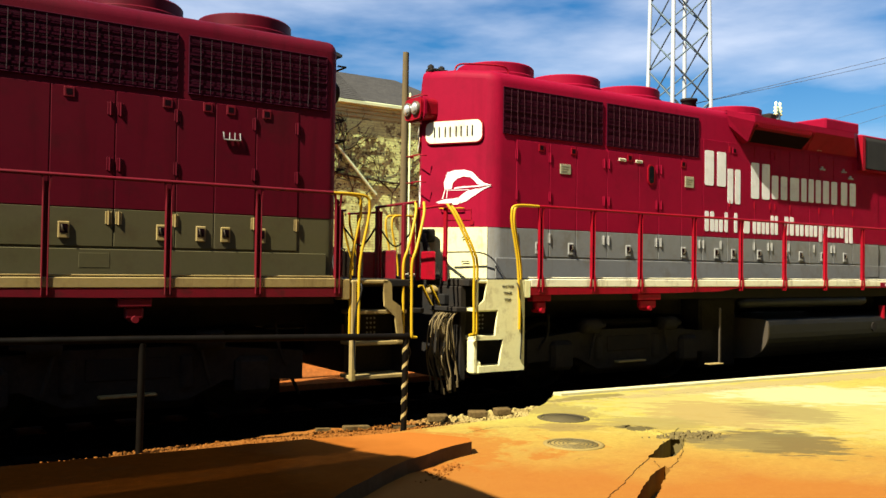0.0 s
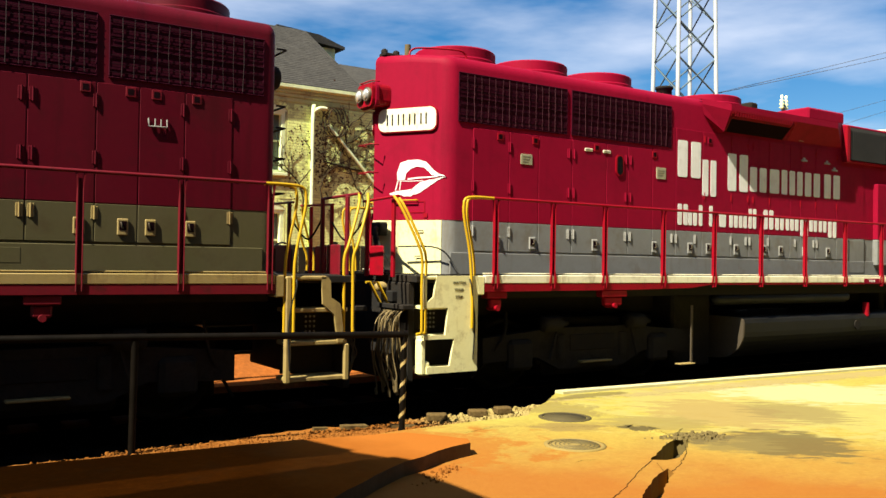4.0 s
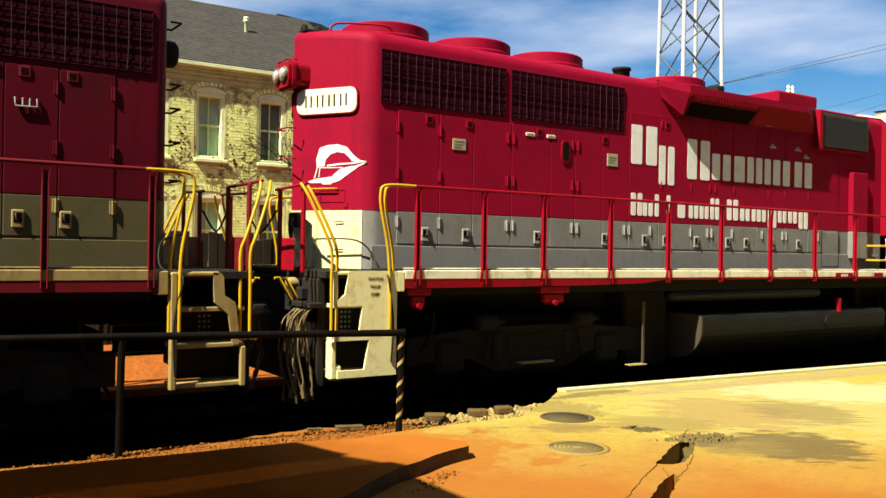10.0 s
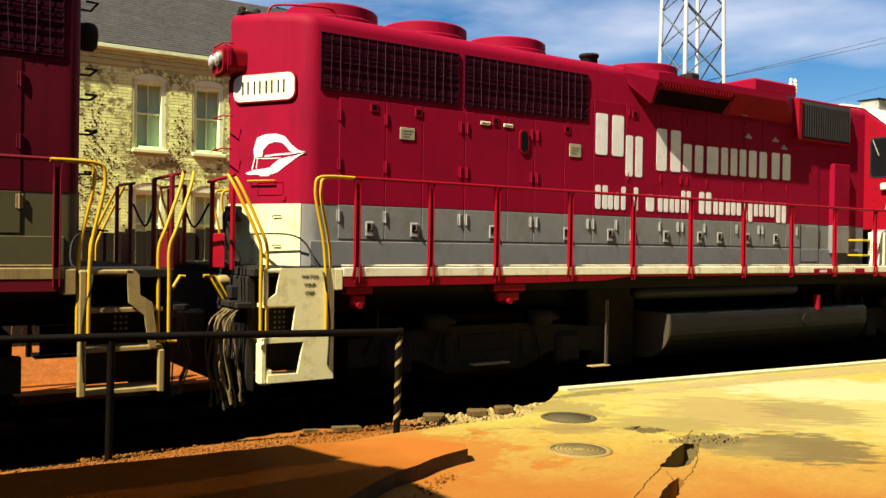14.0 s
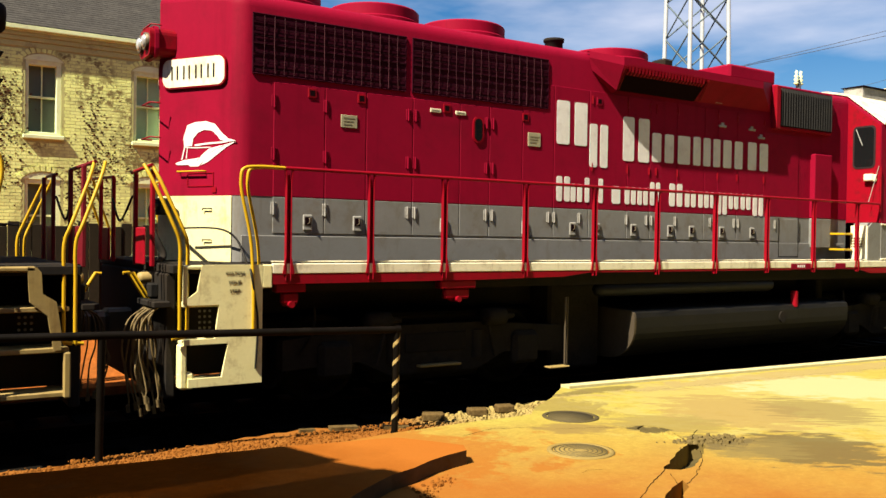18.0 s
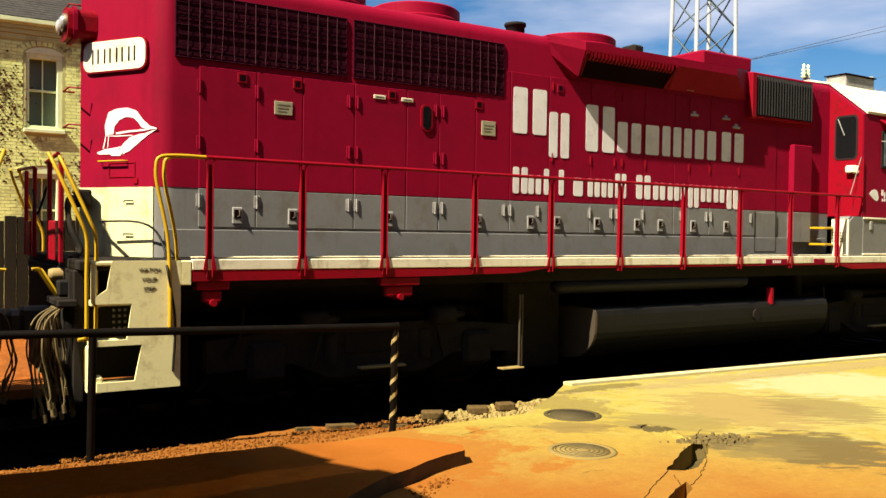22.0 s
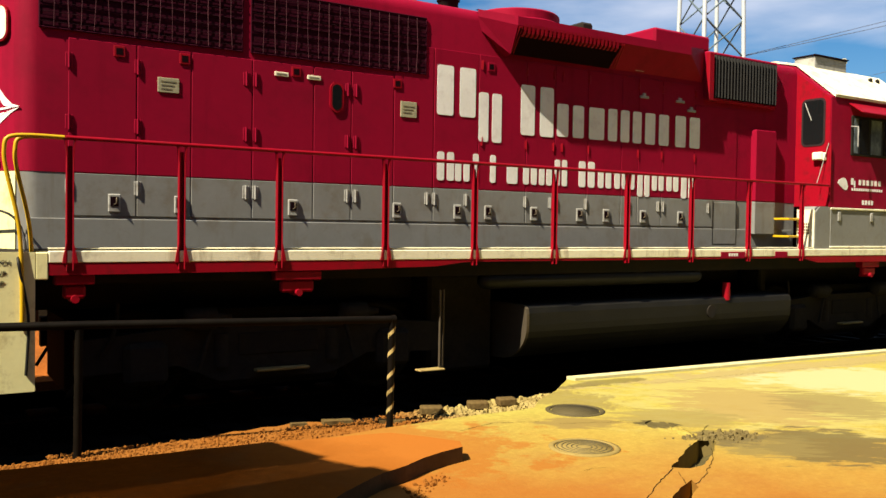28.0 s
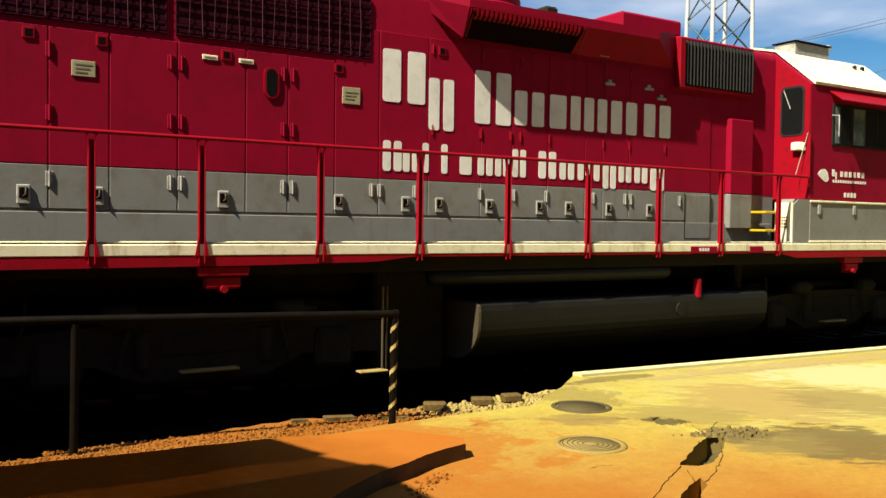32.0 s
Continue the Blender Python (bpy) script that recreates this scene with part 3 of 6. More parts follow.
    for x, z, mt, w, h in small_boxes:
        if w == h == 0.10:
            # dark block in place of a shaded cup
            part("latch_cup", Build().box((x - 0.03, Y(HW + 0.012), z - 0.03), (x + 0.03, Y(HW + 0.020), z + 0.03)), DARK, loco)
        part("data_plate", Build().box((x - w / 2, Y(HW + 0.006), z - h / 2), (x + w / 2, Y(HW + 0.018), z + h / 2), 0.003), mt, loco)
    # deck and sill
    part("deck", Build().box((-0.70, -SW + 0.03, 1.345), (14.55, SW - 0.03, 1.43), 0.01), BLACK, loco, "walkway deck plate")
    cream = CREAM if s < 0 else white
    for e in (-1, 1):
        part("deck_edge", Build().box((0.27, e * (SW - 0.06), 1.452), (14.0, e * (SW - 0.04), 1.466), 0.004), white, loco, "pale worn deck edge")
        part("sill_stripe", Build().box((0.27, e * (SW - 0.05), 1.338), (14.0, e * SW, 1.440), 0.008), white, loco, "white painted sill edge")
        part("sill", Build().prism([(0.27, 1.336), (14.0, 1.336), (14.0, 1.24), (10.7, 1.24), (10.3, 1.31), (4.45, 1.31), (4.05, 1.265), (2.8, 1.245), (0.27, 1.235)], 1, e * (SW - 0.04), e * (SW - 0.005)), trim, loco, "red sill below the stripe")
        for x0, x1 in (((0.36, 0.60),) if s < 0 else ()) + (((2.30, 2.70) if s < 0 else (2.38, 2.62)), (11.88, 12.26)):
            b = Build().box((x0 - 0.04, e * (SW - 0.16), 1.15), (x1 + 0.04, e * (SW - 0.02), 1.24), 0.01).box((x0 + 0.03, e * (SW - 0.12), 1.03), (x1 - 0.03, e * (SW - 0.04), 1.15), 0.02)
            b.tube([((x0 + x1) / 2, e * (SW - 0.2), 1.03), ((x0 + x1) / 2, e * (SW + 0.0), 1.03)], 0.035, 8)
            part("jacking_pad", b, trim, loco, "red jacking bracket")
        # railing
        posts = [0.435, 1.365, 2.29, 3.44, 4.545, 5.67, 6.825, 7.975, 9.115, 10.285] if s < 0 else [0.335, 1.26, 2.20, 3.32, 4.45, 5.58, 6.72, 7.87, 9.02, 10.17]
        for x in posts:
            p = Build().box((x - 0.020, e * (SW - 0.034), 1.29), (x + 0.020, e * (SW - 0.024), 2.32))
            for d in (-1, 1):
                p.box((x + d * 0.020, e * (SW - 0.034), 1.27), (x + d * 0.031, e * (SW + 0.012), 2.24), 0.003)
                p.prism([(x + d * 0.019, 2.235), (x + d * 0.031, 2.235), (x + d * 0.046, 2.375), (x + d * 0.030, 2.375)], 1, e * (SW - 0.02), e * (SW + 0.012))
                if s < 0:
                    p.prism([(x + d * 0.030, 1.335), (x + d * 0.062, 1.335), (x + d * 0.052, 1.40), (x + d * 0.030, 1.50)], 1, e * (SW - 0.012), e * (SW + 0.014))
            part("stanchion", p, trim, loco, "red railing post")
        part("handrail", Build().tube([(0.40, e * SW, 2.385), (10.9, e * SW, 2.385)], 0.019, 8), trim, loco, "red handrail")
        # corner steps
        if s < 0:
            outline = [(0.17, 1.43), (-0.43, 1.43), (-0.47, 1.18), (-0.57, 1.11), (-0.57, 1.05), (-0.26, 1.05), (-0.30, 0.73), (-0.59, 0.73), (-0.59, 0.68), (-0.17, 0.68), (-0.23, 0.36), (-0.55, 0.36), (-0.55, 0.28), (0.17, 0.28)]
        else:
            outline = [(-0.26, 1.42), (-0.34, 1.41), (-0.37, 1.37), (-0.38, 1.19), (-0.49, 1.12), (-0.53, 0.86), (-0.53, 0.70), (-0.47, 0.70), (-0.42, 1.0), (-0.28, 1.12)]
        well = part("step_well", Build().prism(outline, 1, e * (SW - 0.03), e * SW), cream, loco, "pale step side plate")
        part("step_back", Build().box((0.17, e * (SW - 0.42), 1.20), (0.27, e * SW, 1.43), 0.01), cream, well)
        if s > 0:
            part("step_post", Build().box((0.08, e * (SW - 0.06), 0.28), (0.15, e * SW, 1.42), 0.015), white, well)
            part("step_post", Build().box((-0.61, e * (SW - 0.05), 0.28), (-0.55, e * SW, 0.68), 0.012), white, well)
            part("step_frame", Build().box((-0.33, e * (SW - 0.05), 1.375), (0.09, e * SW, 1.425), 0.015), white, well)
        else:
            part("step_post", Build().box((-0.62, e * (SW - 0.16), 0.27), (-0.56, e * (SW - 0.02), 0.68), 0.012), cream, well)
            part("step_post", Build().box((-0.60, e * (SW - 0.05), 1.06), (-0.555, e * (SW - 0.01), 1.425), 0.010), cream, well)
            part("step_frame", Build().box((-0.60, e * (SW - 0.05), 1.385), (-0.40, e * (SW - 0.002), 1.428), 0.012), cream, well)
            part("step_block", Build().box((-0.625, e * (SW - 0.13), 0.26), (-0.49, e * (SW - 0.025), 0.42), 0.02), cream, well, "worn block at the lowest step")
        for k in range(12):
            x, z = -0.31 + 0.05 * (k % 3) - 0.03, 0.80 + 0.055 * (k // 3)
            part("tread_hole", Build().lathe([(0.0, 0.004), (0.014, 0.004), (0.014, 0.0)], (x, e * (SW - 0.345), z), 1, 8), LATCH, well)
        for z in (0.29, 0.675, 1.03):
            part("tread", Build().box((-0.60, e * (SW - 0.36), z), (-0.02 if s < 0 else 0.10, e * (SW - 0.035), z + 0.045), 0.008), cream, well, "step tread with a pale worn edge")
            if z > 0.5:
                part("riser", Build().box((-0.585, e * (SW - 0.37), z - 0.33), (0.05, e * (SW - 0.35), z - 0.002)), BLACK, well)
        for dx, inset in ((0.0, 0.0), (0.085, 0.05)):
            w = SW - inset
            part("grab_rail", Build().tube(curve_path([(0.39, e * w, 2.385), (0.12 + dx, e * w, 2.385), (-0.03 + dx, e * w, 2.36), (-0.06 + dx, e * w, 2.27), (-0.05 + dx, e * w, 2.12), (0.03 + dx, e * w, 1.75), (0.06 + dx, e * w, 1.5), (0.07 + dx, e * (w + 0.02), 1.1), (0.07 + dx, e * (w + 0.02), 0.80)], 4), 0.017, 8), YELLOW, loco, "yellow bent grab rail")
            part("grab_rail", Build().tube(curve_path([(-0.92 + dx, e * (w - 0.2), 2.36), (-0.86 + dx, e * (w - 0.1), 2.2), (-0.70 + dx, e * w, 1.80), (-0.64 + dx, e * w, 1.62), (-0.64 + dx, e * w, 1.3), (-0.64 + dx, e * (w + 0.01), 0.80), (-0.66 + dx, e * (w + 0.01), 0.76), (-0.71 + dx, e * (w + 0.01), 0.75)], 4), 0.017, 8), YELLOW, loco, "yellow bent grab rail")
        part("conduit", Build().tube(curve_path([(-0.32, e * (HW - 0.45), 1.78), (-0.06, e * (HW - 0.05), 1.78), (0.10, e * (HW + 0.06), 1.68), (0.14, e * (HW + 0.25), 1.45), (0.04, e * (SW + 0.012), 1.38), (0.09, e * (SW + 0.012), 1.1), (0.12, e * (SW + 0.012), 0.85), (0.10, e * (SW + 0.012), 0.42)], 4), 0.011, 6), TANK, loco, "dark cable clipped to the step plate")
        # end railing
        for y in (0.5, 1.15):
            part("end_post", Build().box((-0.80, e * y - 0.03, 1.40), (-0.76, e * y + 0.03, 2.34), 0.008), trim, loco, "red end railing post")
        part("end_plate", Build().box((-0.81, e * 0.62, 1.41), (-0.785, e * 0.95, 1.78), 0.012), trim, loco, "red plate on the end railing")
        part("end_chain", Build().tube(curve_path([(-0.80, e * 0.45, 2.1), (-0.82, 0.0, 1.85), (-0.80, -e * 0.45, 2.1)], 6), 0.012, 5), BLACK, loco)
        part("end_rail", Build().tube([(-0.80, e * 0.42, 2.34), (-0.84, e * 1.36, 2.36)], 0.018, 6), trim, loco)
        # fuel tank side gear
        part("air_reservoir", Build().lathe([(0.0, 4.76), (0.07, 4.78), (0.095, 4.85), (0.095, 8.28), (0.07, 8.36), (0.0, 8.38)], (0, e * 1.36, 1.08), 0, 16), TANK, loco, "long dark air reservoir")
        part("sill_pipe", Build().tube([(4.19, e * 1.45, 1.00), (4.19, e * 1.45, 0.16)], 0.013, 8).tube([(4.255, e * 1.42, 1.00), (4.255, e * 1.42, 0.16)], 0.010, 6), STEEL, loco, "pair of thin upright steel pipes")
        # the plate's sunlit brightness is in its pale colour
        part("foot_plate", Build().box((3.92, e * 1.38, 0.13), (4.24, e * 1.5, 0.152), 0.008), CREAM_DIM, loco, "pale foot plate")
    side = [(1.40, 0.80), (1.45, 0.79), (1.485, 0.76), (1.50, 0.70)] + [(1.50 - 0.55 * (1 - math.cos(q)), 0.56 - 0.44 * math.sin(q)) for q in [math.radians(10 * k) for k in range(10)]]
    tank_poly = side + [(-y, z) for y, z in reversed(side)]
    tk = part("fuel_tank", Build().prism(tank_poly, 0, 5.38, 10.18), TANK, loco, "black rounded fuel tank")
    # paler than the tank: wear, and part of the end's sunlit brightness
    part("tank_end", Build().prism([(y * 1.004, 0.12 + (z - 0.12) * 0.985 + 0.003) for y, z in tank_poly], 0, 5.34, 5.376), STEEL, tk, "worn tank end plate, its sunlit tone partly in the colour")
    part("filler_pipe", Build().tube([(8.82, Y(1.46), 0.74), (8.82, Y(1.46), 0.98)], 0.055, 10), trim, tk, "red filler pipe")
    part("filler_cap", Build().lathe([(0.0, 0.03), (0.07, 0.025), (0.085, 0.0), (0.085, -0.02)], (8.47, Y(1.50), 0.60), 1, 14), BLACK, tk)
    # underframe, couplers
    part("underframe", Build().box((-0.6, -0.55, 0.85), (14.4, 0.55, 1.345), 0.03).box((0.3, -1.45, 1.15), (14.0, 1.45, 1.30)), BLACK, loco, "black underframe")
    part("equipment_box", Build().box((4.35, -0.95, 0.0), (5.25, 0.95, 1.15), 0.04), TRUCK, loco, "dusty black equipment box")
    part("equipment_box", Build().box((10.19, -0.95, 0.0), (10.35, 0.95, 1.15), 0.03), TRUCK, loco, "dusty black equipment box")
    part("front_pilot", Build().box((13.75, -1.4, 0.1), (14.45, 1.4, 1.345), 0.03), BLACK, loco, "black front pilot")
    part("end_sill", Build().box((-0.72, -1.40, 0.16), (-0.62, 1.40, 1.345), 0.015), BLACK, loco, "black end sill plate")
    c = Build().box((-0.98, -0.13, 0.60), (-0.60, 0.13, 0.92), 0.03).box((-1.12, -0.20, 0.62), (-0.95, 0.10, 0.90), 0.05)
    part("coupler", c, STEEL, loco, "worn steel knuckle coupler")
    rng = random.Random(11 + s)
    for k in range(22 if s < 0 else 7):
        y0 = Y((0.98 if s < 0 else 0.75) + 0.023 * k)
        x1 = rng.uniform(-1.06, -0.72)
        low = rng.uniform(0.05, 0.38)
        sway = rng.uniform(-0.05, 0.05)
        pth = curve_path([(-0.76, y0, 1.05), (-0.82, y0, 1.02), (0.6 * x1 - 0.36, y0 + Y(0.02), 0.90), (x1, y0 + Y(sway), 0.66), (x1 + sway, y0 + Y(rng.uniform(-0.06, 0.06)), 0.40 + 0.3 * low), (x1 + 0.05 + sway * 0.5, y0 + Y(0.03), low + 0.05), (x1 + 0.06, y0 + Y(0.03), low)], 5)
        ho = part("air_hose", Build().tube(pth, 0.0085, 6), RUBBER, loco, "hanging grey air hose")
        part("hose_coupling", Build().tube([pth[-1], pth[-1] + Vector((0.01, 0, -0.07))], 0.019, 8), RUBBER, ho)
    part("hose_bracket", Build().box((-0.86, Y(0.92), 1.03), (-0.70, Y(1.52), 1.09), 0.01).box((-0.80, Y(0.94), 1.10), (-0.71, Y(1.16), 1.24), 0.015), BLACK, loco, "dark bracket that holds the hoses")
    for y in ((0.85, 1.05) if s < 0 else (0.95,)):
        part("hose_handle", Build().tube([(-0.98, Y(y), 1.33), (-0.93, Y(y), 1.34), (-0.74, Y(y), 1.02), (-0.70, Y(y), 1.0)], 0.018, 6), YELLOW, loco, "yellow slanting handle")
    part("marker_lamp", Build().lathe([(0.0, -0.84), (0.05, -0.835), (0.06, -0.80), (0.062, -0.70)], (0, Y(0.85), 1.28), 0, 14), CREAM_DIM, loco, "small round marker lamp")
    if s < 0:
        # cables and box also fill the dark shape of a shadow on the panel
        for k in range(3):
            part("jumper_cable", Build().tube(curve_path([(-0.40 - 0.03 * k, Y(0.20), 2.02), (-0.56 - 0.02 * k, Y(0.30 + 0.04 * k), 1.98), (-0.60, Y(0.46 + 0.05 * k), 1.72), (-0.52, Y(0.55 + 0.04 * k), 1.50), (-0.62, Y(0.70), 1.42)], 5), 0.026, 8), BLACK, loco, "thick black jumper cable")
        part("cable_socket", Build().box((-0.50, Y(0.08), 1.92), (-0.36, Y(0.30), 2.10), 0.02), BLACK, loco, "black cable box that fills a shadowed spot")
    # trucks and wheels
    wheels = []
    for tx in (2.45, 12.07):
        for e in (-1, 1):
            fr = Build().prism([(tx - 1.9, 0.30), (tx - 1.9, 0.62), (tx - 0.7, 0.72), (tx + 0.7, 0.72), (tx + 1.9, 0.62), (tx + 1.9, 0.30), (tx + 1.0, 0.34), (tx + 0.6, 0.16), (tx - 0.6, 0.16), (tx - 1.0, 0.34)], 1, e * 1.02, e * 1.18)
            tr = part("truck_frame", fr, TRUCK, loco, "black cast truck side frame")
            for dx in (-1.3, 1.3):
                part("axle_box", Build().box((tx + dx - 0.2, e * 1.1, 0.18), (tx + dx + 0.2, e * 1.26, 0.58), 0.05), TRUCK, tr)
                part("spring", Build().tube([(tx + dx * 0.45, e * 1.14, 0.3), (tx + dx * 0.45, e * 1.14, 0.62)], 0.09, 10), TRUCK, tr)
            for dx in (-0.80, 0.80):
                part("brake_cylinder", Build().lathe([(0.0, -0.16), (0.10, -0.15), (0.11, -0.10), (0.11, 0.14), (0.05, 0.16), (0.03, 0.30)], (tx + dx, e * 1.22, 0.78), 0, 14), TRUCK, tr, "dusty brake cylinder")
                part("brake_lever", Build().tube([(tx + dx * 0.85, e * 1.24, 0.80), (tx + dx * 1.02, e * 1.24, 0.30)], 0.02, 6), TRUCK, tr)
                part("brake_shoe", Build().box((tx + dx - 0.04, e * 0.78, 0.20), (tx + dx + 0.04, e * 0.98, 0.56), 0.02), TRUCK, tr)
            part("frame_window", Build().box((tx - 0.42, e * 1.175, 0.40), (tx + 0.42, e * 1.195, 0.62), 0.01), BLACK, tr)
            # pale cream puts the bar's sunlit brightness into its colour
            part("brake_beam", Build().box((tx - 0.26, e * 1.16, 0.235), (tx + 0.30, e * 1.28, 0.262), 0.008), CREAM_DIM, tr, "worn brake bar, its sunlit brightness in the colour")
            part("sand_pipe", Build().tube(curve_path([(tx - 1.55, e * 1.2, 0.95), (tx - 1.62, e * 1.22, 0.6), (tx - 1.95, e * 1.0, 0.1)], 4), 0.02, 6), BLACK, tr)
        part("bolster", Build().box((tx - 0.75, -1.0, 0.05), (tx + 0.75, 1.0, 0.84), 0.04).box((tx - 1.9, -0.6, 0.02), (tx + 1.9, 0.6, 0.80), 0.05), BLACK, loco, "black truck bolster and motors")
        for dx in (-1.3, 1.3):
            axle = new("wheelset", None)
            axle.parent = loco
            axle.location = (tx + dx, 0, 0.36)
            for e in (-1, 1):
                part("wheel", Build().lathe([(0.0, e * 0.80), (0.18, e * 0.80), (0.20, e * 0.74), (0.40, e * 0.72), (0.41, e * 0.80), (0.475, e * 0.80), (0.485, e * 0.70), (0.51, e * 0.68), (0.51, e * 0.65), (0.0, e * 0.65)], (0, 0, 0), 1, 28), TRUCK, axle, "grimy steel wheel")
            part("axle", Build().tube([(0, -0.9, 0), (0, 0.9, 0)], 0.085, 10), BLACK, axle)
            wheels.append(axle)
    # dynamic brake flare
    for e in (-1, 1):
        o = 0.26
        sec = lambda x, j: [(x, e * (HW - 0.06), 4.245), (x, e * (HW + 0.01 + j), 4.245 - j * 0.30), (x, e * (HW + 0.01 + j), 4.16 - j * 0.38), (x, e * (HW + 0.004), 3.78)]
        a, c, d, f = sec(4.97, 0.0), sec(5.36, o), sec(8.30, o), sec(8.85, 0.0)
        tip = (5.36, e * (HW + 0.13), 3.745)  # lower corner of the side plate
        bb = Build()
        for p, q in ((a, c), (c, d), (d, f)):
            bb.add(p + q, [(k, k + 1, 5 + k, 4 + k) for k in range(2 if p is a else 3)])
        fl = part("brake_grid_flare", bb, red, loco, "red flared brake-grid housing")
        part("side_plate", Build().add([a[2], c[2], tip, (5.02, e * (HW + 0.004), 4.0), (5.38, e * (HW + 0.004), 3.72)], [(0, 1, 2), (0, 2, 3), (3, 2, 4), (1, 4, 2)]), red, fl, "red slanted side plate of the flare")
        # flat sheet: the shade inside the opening is its dark colour
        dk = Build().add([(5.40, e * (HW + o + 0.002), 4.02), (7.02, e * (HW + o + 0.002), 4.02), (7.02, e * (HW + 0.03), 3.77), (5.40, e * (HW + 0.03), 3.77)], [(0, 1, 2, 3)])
        part("flare_opening", dk, DARK, fl, "dark sheet for the shaded air opening under the flare")
        fin = Build().prism([(e * (HW + o - 0.05), 3.95), (e * (HW + o + 0.004), 3.99), (e * (HW + o + 0.012), 4.09), (e * (HW + o - 0.02), 4.09)], 0, 0.0, 0.036).mesh("fin", trim)
        for k in range(24):
            part("fin", fin, trim, fl, "short red fin").location.x = 5.45 + k * 0.0645
        for x0 in (5.39, 5.425, 7.03, 7.065):
            part("flare_bracket", Build().tube([(x0, e * (HW + o + 0.010), 4.05), (x0 - 0.02, e * (HW + 0.12), 3.76)], 0.009, 6), trim, fl, "thin red stay")
    part("roof_box", Build().box((7.98, -HW + 0.1, 4.25), (9.10, HW - 0.1, 4.47), 0.03), red, loco, "raised red roof box")
    for e in (-1, 1):
        ib = part("intake_box", Build().box((8.86, e * (HW - 0.1), 3.53), (10.40, e * (HW + 0.075), 4.22), 0.02), red, loco, "red air intake box")
        # dark backing in place of the shade between the slats
        part("intake_back", Build().box((8.95, e * (HW + 0.07), 3.57), (10.36, e * (HW + 0.08), 4.18)), DARK, ib)
        for k in range(21):
            x = 8.98 + k * 0.0665
            lv = Build().prism([(x, e * (HW + 0.077)), (x + 0.045, e * (HW + 0.077)), (x + 0.02, e * (HW + 0.11))], 2, 3.58, 4.17)
            part("intake_slat", lv, TANK, ib, "dark upright louvre slat")
        part("intake_edge", Build().box((8.84, e * (HW + 0.05), 3.52), (8.95, e * (HW + 0.12), 4.20), 0.012), trim, ib)
        cb = part("electrical_cabinet", Build().box((9.92, e * (HW - 0.02), GREY_TOP), (10.39, e * (HW + 0.09), 3.19), 0.012), red, loco, "tall red cabinet on the walkway")
        part("cabinet_base", Build().box((9.92, e * (HW - 0.02), 1.64), (10.39, e * (HW + 0.09), GREY_TOP - 0.003), 0.012), grey, cb)
    part("walk_door", Build().box((9.10, Y(HW), 1.52), (9.60, Y(HW + 0.012), 2.10), 0.006), grey, loco, "grey walkway door")
    for x0, x1, z0, z1 in ((9.09, 9.10, 1.50, 2.11), (9.60, 9.61, 1.50, 2.11), (9.09, 9.61, 1.49, 1.50)):
        part("door_gap", Build().box((x0, Y(HW + 0.002), z0), (x1, Y(HW + 0.0185), z1)), BLACK, loco)
    # cab
    xr, xf = 10.97, 13.10
    cabin = part("cab", Build().prism([(-CW, GREY_TOP - 0.06), (CW, GREY_TOP - 0.06), (CW, 3.71), (0.88, 4.25), (0.5, 4.35), (-0.5, 4.35), (-0.88, 4.25), (-CW, 3.71)], 0, xr, xf), red, loco, "dark red cab")
    part("cab_roof", Build().prism([(-CW - 0.02, 3.71), (-0.89, 4.27), (-0.5, 4.37), (0.5, 4.37), (0.89, 4.27), (CW + 0.02, 3.71), (CW + 0.03, 3.75), (0.90, 4.30), (0.5, 4.40), (-0.5, 4.40), (-0.90, 4.30), (-CW - 0.03, 3.75)], 0, xr + 0.06, xf + 0.15), white, cabin, "white painted cab roof")
    vent = part("roof_vent", Build().box((11.45, Y(0.92), 4.22), (12.28, Y(0.55), 4.475), 0.01), LATCH, cabin, "grey sided roof vent box")
    part("vent_cover", Build().box((11.42, Y(0.95), 4.477), (12.31, Y(0.52), 4.495), 0.006), DARK, vent, "dark flat vent cover")
    part("roof_horn", Build().lathe([(0.0, 12.30), (0.02, 12.30), (0.025, 12.55), (0.06, 12.68), (0.05, 12.68), (0.0, 12.58)], (0, Y(0.62), 4.56), 0, 12).tube([(12.42, Y(0.62), 4.30), (12.42, Y(0.62), 4.55)], 0.02, 6), white, cabin, "white roof horn")
    for x in (12.75, 12.95):
        part("roof_lamp", Build().lathe([(0.0, 0.0), (0.035, 0.0), (0.035, 0.05), (0.0, 0.07)], (x, Y(1.05), 4.17), 2, 10), BLACK, cabin, "small dark roof fitting")
    for e in (-1, 1):
        part("rear_wall_panel", Build().prism([(e * (HW + 0.012), GREY_TOP - 0.05), (e * (CW - 0.01), GREY_TOP - 0.05), (e * (CW - 0.01), 3.69), (e * (HW + 0.012), 4.13)], 0, xr - 0.012, xr - 0.001), trim, cabin, "red rear cab wall")
        wn_ = part("rear_window", Build().prism(rounded(min(e * 1.46, e * 1.06), max(e * 1.46, e * 1.06), 2.99, 3.71, 0.08), 0, xr - 0.02, xr - 0.010), WIRE_GREY, cabin, "grey window surround")
        part("window_glass", Build().prism(rounded(min(e * 1.43, e * 1.09), max(e * 1.43, e * 1.09), 3.02, 3.68, 0.06), 0, xr - 0.024, xr - 0.019), GLASSY, wn_, "dark cab window glass")
        part("side_window", Build().box((11.46, e * (CW - 0.005), 2.86), (12.85, e * (CW + 0.02), 3.47), 0.02), BLACK, cabin, "black side window frame")
